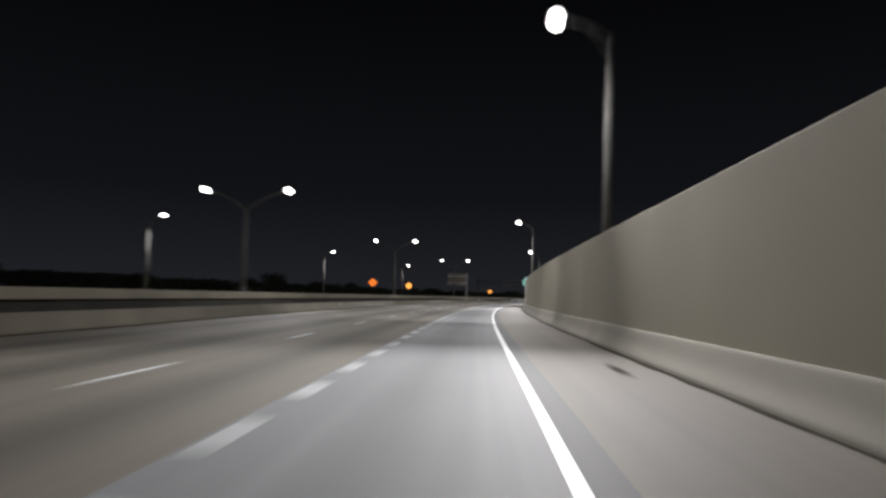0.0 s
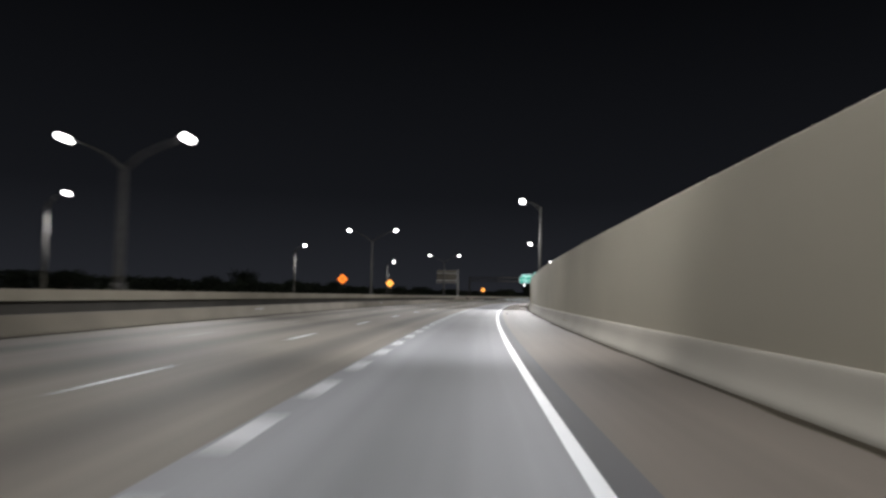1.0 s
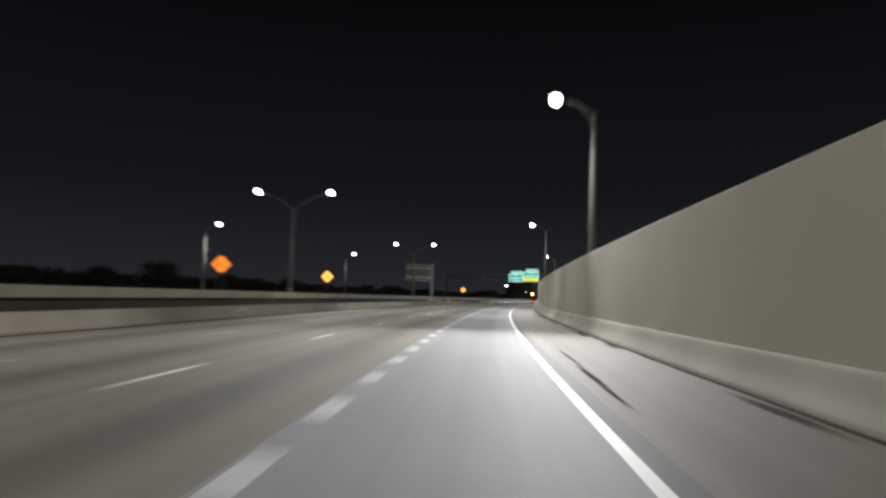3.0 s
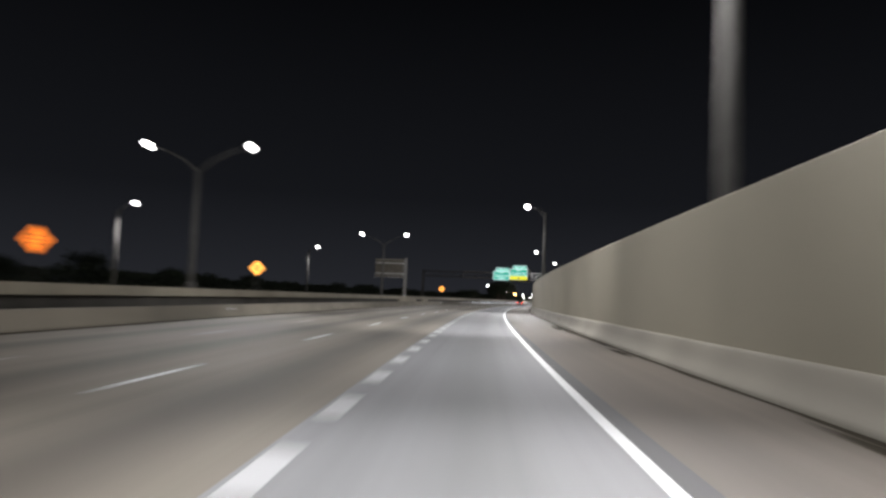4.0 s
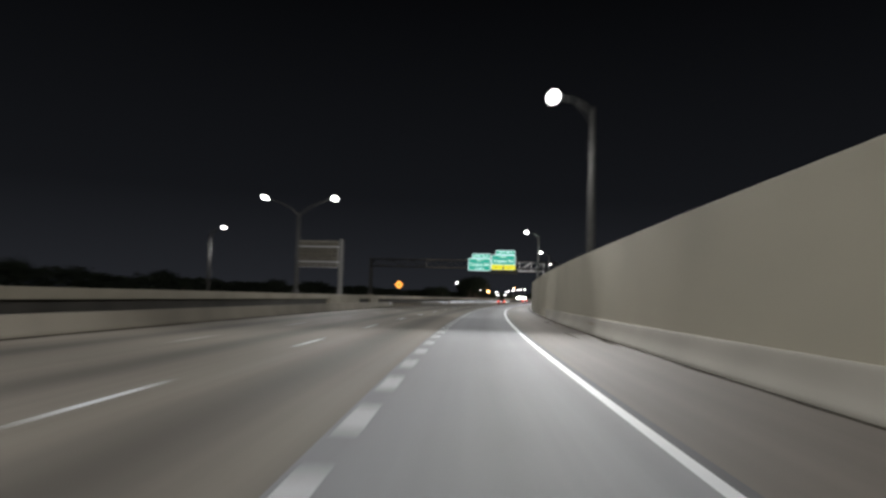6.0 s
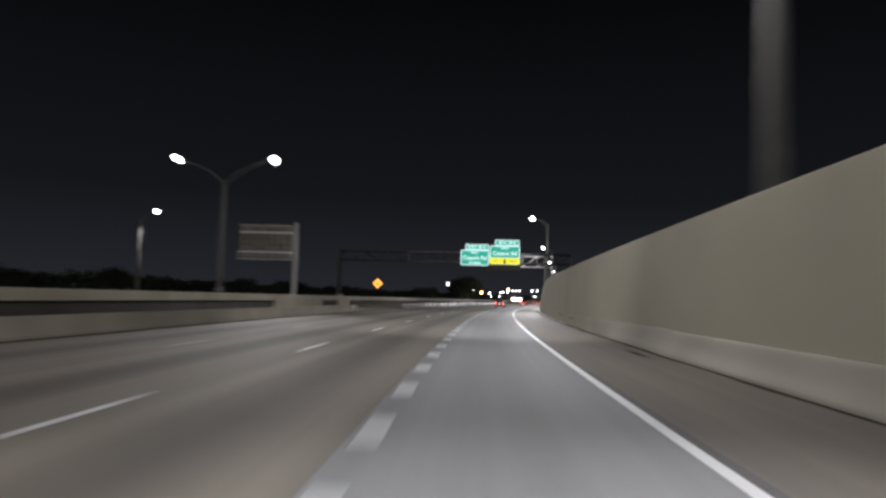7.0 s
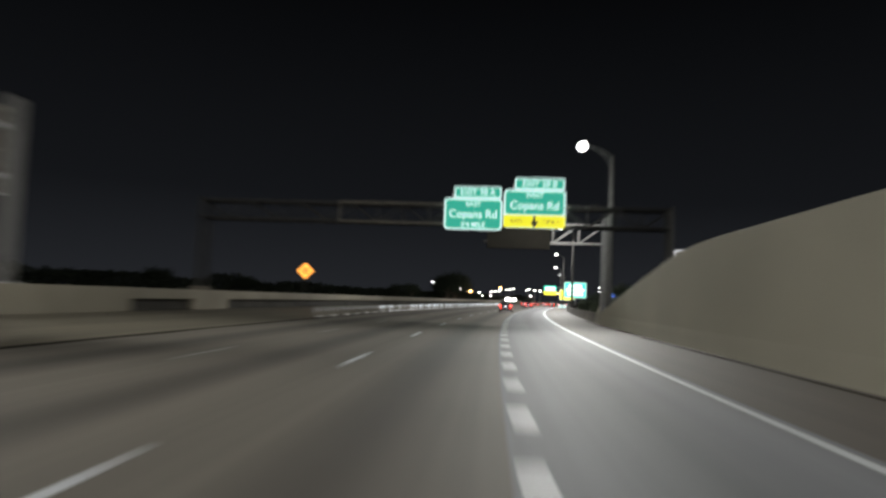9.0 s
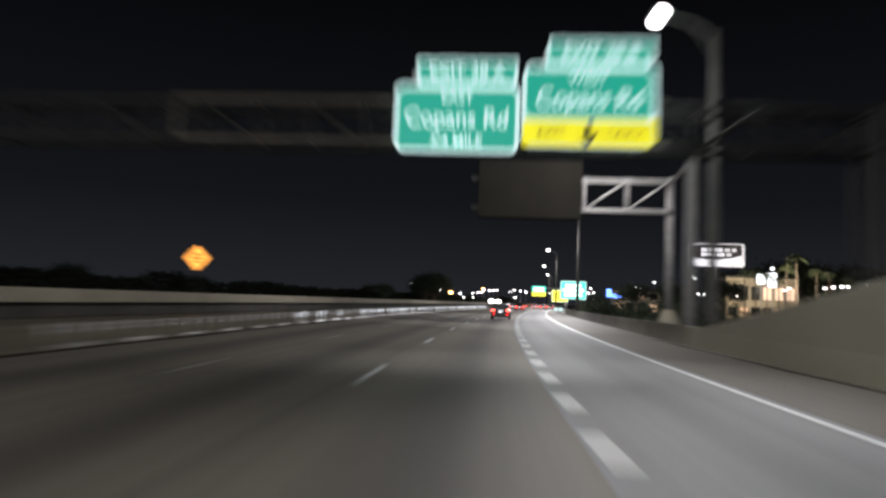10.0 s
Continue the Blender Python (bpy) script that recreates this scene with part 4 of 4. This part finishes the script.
bm = bmesh.new()
box(bm, 0, 1.5, 0.42, 0.9, 3.2, 0.84)
part("body", bm, M_STEEL, cushion, bevel=0.06)
for x in (-0.55, 0.55):
    bm = bmesh.new()
    outline_prism(bm, rounded(x - 0.42, x + 0.42, 0.25, 0.95, 0.15), -0.18, -0.08)
    # nose panel emits in place of the headlight light it would send back
    part("nose_panel", bm, M_SIGN_WHITE, cushion, "white nose panel with its headlight return put in as glow")

# ---------------------------------------------------------------- trees
def leafy(name, seed, height, spread, leaves, trunk_h):
    """A tree: tapered trunk with limbs, and a crown of small leaf clumps with gaps."""
    r = random.Random(seed)
    ob = thing(name, IDENT, "dark leafy tree standing against the night sky", "tree", "roadside trees")
    bm = bmesh.new()
    tube(bm, [(0, 0, -0.1), (0.1, 0, trunk_h * 0.6), (0.15, 0.1, trunk_h), (0.1, 0.2, height * 0.72)], [0.32, 0.24, 0.18, 0.06], 8)
    tips = []
    for k in range(7):
        a = k * 2.4 + r.random()
        z0 = trunk_h * (0.75 + 0.3 * r.random())
        tip = Vector((math.cos(a) * spread * r.uniform(0.45, 0.8), math.sin(a) * spread * r.uniform(0.45, 0.8), height * r.uniform(0.5, 0.85)))
        tube(bm, [(0.1, 0, z0), Vector((0.1, 0, z0)).lerp(tip, 0.5) + Vector((0, 0, 0.3)), tip], [0.12, 0.08, 0.03], 6)
        tips.append(tip)
    tips += [Vector((0.1, 0.2, height * 0.82)), Vector((r.uniform(-1, 1), r.uniform(-1, 1), height * 0.7))]
    part("trunk", bm, M_BARK, ob)
    verts, faces = [], []
    for k in range(leaves):
        c = r.choice(tips)
        d = Vector((r.gauss(0, 1), r.gauss(0, 1), r.gauss(0, 0.75)))
        p = c + d * spread * 0.24
        if p.z < trunk_h * 0.5:
            p.z = trunk_h * 0.5 + r.random()
        e = Euler((r.uniform(0, 6.3), r.uniform(0, 6.3), r.uniform(0, 6.3))).to_matrix()
        w = r.uniform(0.16, 0.36)
        i = len(verts)
        verts += [p + e @ Vector(q) * w for q in ((-1, 0, 0), (0, -0.55, 0.12), (1, 0, 0), (0, 0.55, 0.12))]
        faces.append((i, i + 1, i + 2, i + 3))
    me = bpy.data.meshes.new("crown")
    me.from_pydata(verts, [], faces)
    me.materials.append(M_LEAF)
    crown = new("crown", me)
    crown.parent = ob
    return ob


kinds = [leafy("tree", 11, 8.0, 4.2, 2200, 3.0), leafy("tree", 12, 6.5, 4.6, 2000, 2.2), leafy("tree", 13, 9.5, 5.0, 2600, 3.6), leafy("tree", 14, 5.2, 3.8, 1700, 1.8)]
rng = random.Random(8)
spots = []
for k in range(46):
    s = 30 + k * 15 + rng.uniform(-6, 6)
    if rng.random() < 0.8:
        spots.append((s, -84 - rng.uniform(0, 45), rng.uniform(0.5, 0.95), rng.randrange(4)))
for k in range(30):
    spots.append((470 + k * 13 + rng.uniform(-6, 6), -48 - rng.uniform(0, 70) - k * 0.8, rng.uniform(0.45, 0.75), rng.randrange(4)))
for k in range(14):
    spots.append((548 + k * 4 + rng.uniform(-3, 3), -53 - k * 1.5 - rng.uniform(0, 6), rng.uniform(0.95, 1.5), rng.choice((0, 2, 2))))
for k in range(4, 14):
    spots.append((330 + k * 14 + rng.uniform(-5, 5), 20 + rng.uniform(0, 16) + max(0, k - 7) * 3, rng.uniform(0.5, 0.85), rng.randrange(4)))
for s, off, size, kind in ((444, 74, 1.5, 2), (451, 84, 1.6, 0), (447, 64, 1.5, 2), (455, 57, 1.4, 0), (462, 66, 1.7, 2), (468, 50, 1.4, 2), (412, 62, 0.75, 1), (416, 67, 0.8, 3), (395, 17, 0.8, 0), (402, 26, 0.7, 2), (420, 12, 0.7, 1), (434, 18, 0.8, 0)):
    spots.append((s, off, size, kind))
used = set()
for s, off, size, kind in spots:
    m = stand(s, off, -0.06, rng.uniform(0, 360))
    src = kinds[kind]
    if kind not in used:
        used.add(kind)
        src.matrix_world = m @ Matrix.Scale(size, 4)
    else:
        c = copy_thing(src, m)
        c.scale = (size, size, size)

# uneven belt of bushes beyond the opposite carriageway
belt_v, belt_f = [], []
rng = random.Random(33)
for k in range(56000):
    s = rng.uniform(20, 760)
    top = 4.4 + 2.6 * noise.noise((s * 0.045, 1.0, 0)) + 1.5 * noise.noise((s * 0.17, 5.0, 0)) + 0.5 * noise.noise((s * 0.6, 9.0, 0))
    if top < 1.2:
        continue
    off = -92 + rng.uniform(-5, 5) + max(0, s - 430) * 0.10
    z = rng.random() ** 0.7 * top
    p = at(s, off, z)
    e = Euler((rng.uniform(0, 6.3), rng.uniform(0, 6.3), rng.uniform(0, 6.3))).to_matrix()
    w = rng.uniform(0.26, 0.6)
    i = len(belt_v)
    belt_v += [p + e @ Vector(q) * w for q in ((-1, 0, 0), (0, -0.6, 0.1), (1, 0, 0), (0, 0.6, 0.1))]
    belt_f.append((i, i + 1, i + 2, i + 3))
me = bpy.data.meshes.new("bush_belt")
me.from_pydata(belt_v, [], belt_f)
me.materials.append(M_LEAF)
tagged(new("bush_belt", me), "uneven dark belt of bushes along the far side", "shrubs", kind="stuff")

# low hedge behind the parapet
bm_v, bm_f = [], []
rng = random.Random(21)
for k in range(9000):
    s = rng.uniform(292, 460)
    off = parapet_off(s) + 2.8 + rng.random() ** 1.4 * 6
    z = rng.uniform(-0.05, 1.7 + 0.6 * math.sin(s * 0.21) + 0.4 * math.sin(s * 0.77))
    p = at(s, off, z)
    e = Euler((rng.uniform(0, 6.3), rng.uniform(0, 6.3), rng.uniform(0, 6.3))).to_matrix()
    w = rng.uniform(0.12, 0.26)
    i = len(bm_v)
    bm_v += [p + e @ Vector(q) * w for q in ((-1, 0, 0), (0, -0.5, 0.1), (1, 0, 0), (0, 0.5, 0.1))]
    bm_f.append((i, i + 1, i + 2, i + 3))
me = bpy.data.meshes.new("hedge")
me.from_pydata(bm_v, [], bm_f)
me.materials.append(M_LEAF)
tagged(new("hedge", me), "dark low shrubs along the parapet", "shrubs", kind="stuff")

# ---------------------------------------------------------------- palms
def palm(seed, h):
    r = random.Random(seed)
    ob = thing("palm_tree", IDENT, "slim palm tree lit from a car park", "palm tree", "roadside palms")
    bm = bmesh.new()
    tube(bm, [(0, 0, -0.1), (0.1, 0, h * 0.3), (0.25, 0.05, h * 0.65), (0.3, 0.1, h)], [0.26, 0.19, 0.16, 0.14], 10)
    part("trunk", bm, M_BARK, ob, "pale ringed trunk", smooth=True)
    for k in range(13):
        a, up = k * 2.399, r.uniform(-0.1, 0.9)
        bm = bmesh.new()
        pts = []
        for j in range(6):
            u = j / 5
            rad = 2.3 * u
            pts.append(Vector((0.3 + math.cos(a) * rad, 0.1 + math.sin(a) * rad, h + up * 1.6 * u - 2.2 * u * u)))
        side = Vector((-math.sin(a), math.cos(a), 0))
        for p, q in zip(pts, pts[1:]):
            for sg in (-1, 1):
                for t in (0.1, 0.4, 0.7):
                    o = p.lerp(q, t)
                    tip = o + side * sg * 0.62 + (q - p).normalized() * 0.35 - Vector((0, 0, 0.28))
                    vs = [bm.verts.new(v) for v in (o, o + (q - p) * 0.22, tip)]
                    bm.faces.new(vs)
        tube(bm, pts, [0.03, 0.025, 0.02, 0.016, 0.012, 0.008], 4)
        part("frond", bm, M_PALM, ob)
    return ob


p1 = palm(3, 13.4)
p1.matrix_world = stand(403.6, 49.9, -0.06, 200)
for s, off, k, turn in ((405.5, 48.3, 0.87, 40), (398.1, 40.5, 0.76, 110), (409.3, 45.6, 0.73, 280), (412.0, 48.6, 0.68, 10), (399.9, 39.1, 0.75, 170), (404.6, 53.6, 0.80, 320), (408.0, 57.5, 0.78, 90), (414.0, 63.0, 0.72, 230)):
    c = copy_thing(p1, stand(s, off, -0.06, turn))
    c.scale = (k, k, k)

# ---------------------------------------------------------------- buildings and signs beyond the right side
M_STUCCO = surface("beige_stucco", (0.46, 0.39, 0.28), 0.9, vary=0.15, scale=1.0, fine=40, bump=0.3)
M_ROOF = surface("dark_roof", (0.06, 0.055, 0.05), 0.85, vary=0.3, scale=1.5, fine=20, bump=0.4)
M_WINDOW_WARM = shining("warm_lit_window", (1.0, 0.66, 0.42), 0.4)
M_WINDOW_COOL = shining("cool_lit_window", (0.9, 0.95, 1.0), 2.4)
M_FACADE_GLOW = shining("lamplit_facade_glow", (1.0, 0.74, 0.54), 0.5)
M_SIGNRIM = shining("dim_white_sign_face", (0.80, 0.81, 0.88), 0.38)
M_SIGNFACE = shining("lit_white_sign_face", (0.86, 0.86, 0.92), 1.0)
M_SIGNDARK = surface("dark_sign_field", (0.05, 0.05, 0.06), 0.5, vary=0.2)
M_BLUE = shining("blue_sign_light", (0.12, 0.28, 1.0), 3.0)
M_ORANGE_LENS = shining("orange_lamp_lens", (1.0, 0.50, 0.16), 14.0)


def building(s, off, w, d, h, label, rows):
    """A flat-roofed building; rows of (window height above ground, window width, window height, lit columns, lit material)."""
    ob = thing("building", stand(s, off, -0.06, 6), label, "building", "low roadside buildings")
    bm = bmesh.new()
    box(bm, 0, 0, h / 2, w, d, h)
    wall = part("wall", bm, M_STUCCO, ob)
    bm = bmesh.new()
    box(bm, 0, 0, h + 0.2, w + 0.8, d + 0.8, 0.4)
    box(bm, 0, 0, h + 0.55, w * 0.7, d * 0.6, 0.5)
    part("roof", bm, M_ROOF, ob, bevel=0.05)
    n = max(3, int(w / 2.6))
    for z, ww, wh, lit, glow in rows:
        bm = bmesh.new()
        box(bm, 0, -d / 2 - 0.06, z - wh / 2 - 0.22, w, 0.12, 0.16)
        part("string_course", bm, M_STUCCO, wall)
        for k in range(n):
            x = -w / 2 + w * (k + 0.5) / n
            bm = bmesh.new()
            for fx, fz, fw, fh in ((0, wh / 2 + 0.06, ww + 0.24, 0.12), (0, -wh / 2 - 0.06, ww + 0.24, 0.12), (-ww / 2 - 0.06, 0, 0.12, wh), (ww / 2 + 0.06, 0, 0.12, wh), (0, 0, 0.07, wh)):
                box(bm, x + fx, -d / 2 - 0.04, z + fz, fw, 0.16, fh)
            fr = part("window_frame", bm, M_CABINET, wall)
            bm = bmesh.new()
            box(bm, x, -d / 2 - 0.012, z, ww, 0.03, wh)
            part("pane", bm, glow if k in lit else M_GLASS, fr)
    return ob


# upper panes glow in place of warm lamplight on the stucco front
building(433.2, 48.6, 16, 12, 9.6, "three-storey beige building, lamplit stucco put in as glowing upper panes", ((1.7, 1.8, 1.8, (1, 4), M_WINDOW_WARM), (6.0, 1.8, 3.0, (3, 4, 5), M_FACADE_GLOW)))
building(434.5, 22, 14, 9, 5.6, "low beige shop behind trees with lit windows", ((1.7, 2.0, 2.0, (0, 3), M_WINDOW_WARM), (4.5, 1.6, 1.3, (1, 2), M_WINDOW_WARM)))
building(474, 68, 30, 12, 6.4, "long low building with a row of lit windows", ((1.7, 2.0, 2.0, (2, 7), M_WINDOW_WARM), (4.7, 2.0, 2.0, (1, 4, 9), M_WINDOW_WARM)))

sign_pole = thing("pylon_sign", stand(411.5, 35.9, -0.06), "lit white pylon sign with a dark panel on a tall post", "sign")
bm = bmesh.new()
tube(bm, [(0, 0.3, 0), (0, 0.3, 11.4)], [0.38, 0.30], 12)
part("post", bm, M_STEEL, sign_pole, smooth=True)
bm = bmesh.new()
outline_prism(bm, rounded(-5.85, 5.85, 11.1, 16.2, 0.6), 0.0, 0.6)
cab_ob = part("cabinet", bm, M_SIGNRIM, sign_pole, "dimly glowing white sign cabinet")
bm = bmesh.new()
outline_prism(bm, [(-5.2, 15.5), (-3.4, 15.85), (0, 15.95), (5.2, 15.9), (5.3, 13.7), (3.3, 13.05), (0.4, 12.75), (-2.7, 12.8), (-5.2, 13.2)], -0.03, 0.0)
fld = part("dark_field", bm, M_SIGNDARK, cab_ob)
bm = bmesh.new()
outline_prism(bm, [(-5.3, 12.6), (-2.7, 12.55), (0.4, 12.5), (3.3, 12.75), (4.6, 12.95), (3.4, 11.9), (1.4, 11.35), (-1.5, 11.2), (-4.0, 11.45), (-5.1, 11.9)], -0.05, 0.0)
part("lower_panel", bm, M_SIGNFACE, cab_ob, "bright white curved lower panel")
for z, row in ((14.75, ((-2.5, 1.2), (-1.1, 1.2), (0.5, 1.7), (2.3, 1.1), (3.7, 0.9))), (13.75, ((-1.6, 3.0), (0.9, 1.6), (2.6, 1.1)))):
    for x, w in row:
        bm = bmesh.new()
        outline_prism(bm, rounded(x - w / 2, x + w / 2, z - 0.38, z + 0.38, 0.16), -0.05, -0.03)
        part("legend_bar", bm, M_SIGNFACE if x < 1 else M_SIGNRIM, fld)

shop = thing("shop_sign", stand(418.2, 48.1, -0.06), "white lit shop sign on short posts", "sign")
for x in (-1.2, 1.0):
    bm = bmesh.new()
    tube(bm, [(x, 0.2, 0), (x, 0.2, 7.9)], 0.09, 8)
    part("post", bm, M_STEEL, shop)
for x0, x1, z0, z1 in ((-2.0, -0.5, 7.9, 10.1), (0.0, 2.0, 7.3, 10.4), (0.8, 1.5, 11.1, 11.7)):
    bm = bmesh.new()
    outline_prism(bm, rounded(x0, x1, z0, z1, 0.28), 0, 0.3)
    part("face", bm, M_WINDOW_COOL, shop, "bright white sign face", bevel=0.02)
bm = bmesh.new()
tube(bm, [(1.15, 0.2, 7.2), (1.15, 0.2, 11.2)], 0.06, 8)
part("mast", bm, M_STEEL, shop)

blue = thing("blue_sign", stand(417.8, 14.5, -0.8), "small glowing blue shop sign on a post", "sign")
bm = bmesh.new()
tube(bm, [(0, 0.1, 0.7), (0, 0.1, 5.6)], 0.09, 8)
part("post", bm, M_STEEL, blue)
bm = bmesh.new()
outline_prism(bm, rounded(-1.2, -0.1, 4.6, 6.4, 0.15), 0, 0.2)
outline_prism(bm, rounded(-0.15, 2.4, 4.5, 5.3, 0.15), 0, 0.2)
part("face", bm, M_BLUE, blue, "glowing blue sign face")


# ---------------------------------------------------------------- distant lamps
def small_lamp(s, off, h, lens=None, label="distant lamp on a pole, lit white", size=0.34):
    ob = thing("distant_lamp", stand(s, off, -0.06), label, "street lamp", "distant lamps")
    bm = bmesh.new()
    tube(bm, [(0, 0, 0), (0, 0, h)], [0.12, 0.08], 8)
    part("pole", bm, M_POLE, ob)
    bm = bmesh.new()
    bmesh.ops.create_uvsphere(bm, u_segments=10, v_segments=6, radius=1.0, matrix=Matrix.Translation((0, 0, h + size * 0.5)) @ Matrix.Diagonal((size, size, size * 0.7, 1)))
    part("lens", bm, lens or M_LENS, ob, "glowing lens", smooth=True)
    return ob


small_lamp(765, -140.9, 14.0, size=1.3, label="tall high-mast lamp far beyond the road, lit white")
for off, h in ((-58.6, 6.2), (-55.7, 6.5), (-39.3, 5.8), (-36.0, 6.9), (-33.7, 6.8), (-31.7, 6.8), (-44.9, 3.3), (-41.0, 3.5), (-22.1, 7.2), (-19.6, 6.8), (10.9, 9.1), (12.1, 7.4), (37.6, 12.6), (35.4, 7.0)):
    small_lamp(560 + (off * 7) % 5, off, h)
# two low lamps added in place of distant oncoming headlights
small_lamp(560, -32.0, 1.5, label="bright white light on a post, standing in for oncoming headlights", size=1.25)
small_lamp(562, -29.3, 1.6, label="bright white light on a post, standing in for oncoming headlights", size=1.0)
small_lamp(560, -50.7, 5.1, M_ORANGE_LENS, "distant orange lamp on a pole", 0.7)
rng = random.Random(77)
for k in range(16):
    off, h = -60 + 5.4 * k + rng.uniform(-2, 2), rng.uniform(4.0, 8.5)
    small_lamp(600 + rng.uniform(0, 60), off, h, M_ORANGE_LENS if k in (3, 9) else None, "distant lamp on a pole, lit orange" if k in (3, 9) else "distant lamp on a pole, lit white", rng.uniform(0.3, 0.5))
for s, off, h in ((402.8, 54.8, 6.7), (403.1, 56.4, 7.0), (403.4, 58.1, 7.2), (403.6, 59.3, 7.2), (404.1, 62.8, 7.7)):
    small_lamp(s, off, h, label="car park lamp behind the wall, lit white", size=0.24)
for s, off, h in ((485.8, 43.1, 12.0), (486.0, 43.8, 11.4), (486.3, 43.1, 5.1), (486.6, 45.0, 6.5), (487.0, 46.8, 6.5), (466.3, 48.2, 7.3), (430.3, 20.8, 6.2), (430.3, 22.2, 6.4)):
    small_lamp(s, off, h, label="small lamp among trees, lit white", size=0.3)

# lamps added to brighten the palm trunks and the building front
for s, off, h, watts in ((399.0, 46.9, 6.4, 5000.0), (419.5, 42.2, 4.9, 1300.0), (420.9, 52.6, 6.6, 450.0)):
    small_lamp(s, off, h, label="low lamp added among the palms to light trunks and facade", size=0.22)
    bulb = bpy.data.lights.new("car_park_light", "POINT")
    bulb.energy, bulb.color, bulb.shadow_soft_size = watts, (1.0, 0.86, 0.66), 0.25
    new("car_park_light", bulb).matrix_world = Matrix.Translation(at(s, off, h + 0.55))

# ---------------------------------------------------------------- road markings
edge_line = tagged(sweep("edge_line", [(-0.085, 0.005), (0.085, 0.005)], -80, 1400, M_PAINT, closed=False), "solid white edge line painted along the shoulder", "road marking", kind="structure")


def dashes(name, label, off, width, length, period, phase, s0, s1, mat=M_PAINT):
    ob = thing(name, IDENT, label, "road marking", kind="structure")
    first_n, last_n = math.ceil((s0 - phase) / period), math.floor((s1 - phase) / period)
    for k in range(first_n, last_n + 1):
        c = phase + k * period
        sweep("dash", [(off - width / 2, 0.005), (off + width / 2, 0.005)], c - length / 2, c + length / 2, mat, ob, step=4.0, closed=False)
    return ob


dashes("exit_lane_dots", "wide dotted white line beside the exit lane", EXIT_LINE, 0.31, 0.95, 3.589, 0.232, -30, 520)
dashes("lane_line", "broken white lane line", LANE_2, 0.15, 3.05, 12.208, 0.20, -30, 640)
dashes("lane_line_far", "worn faded broken white lane line", LANE_3, 0.13, 3.05, 12.208, 0.20, -30, 640, M_PAINT_WORN_UNLIT)
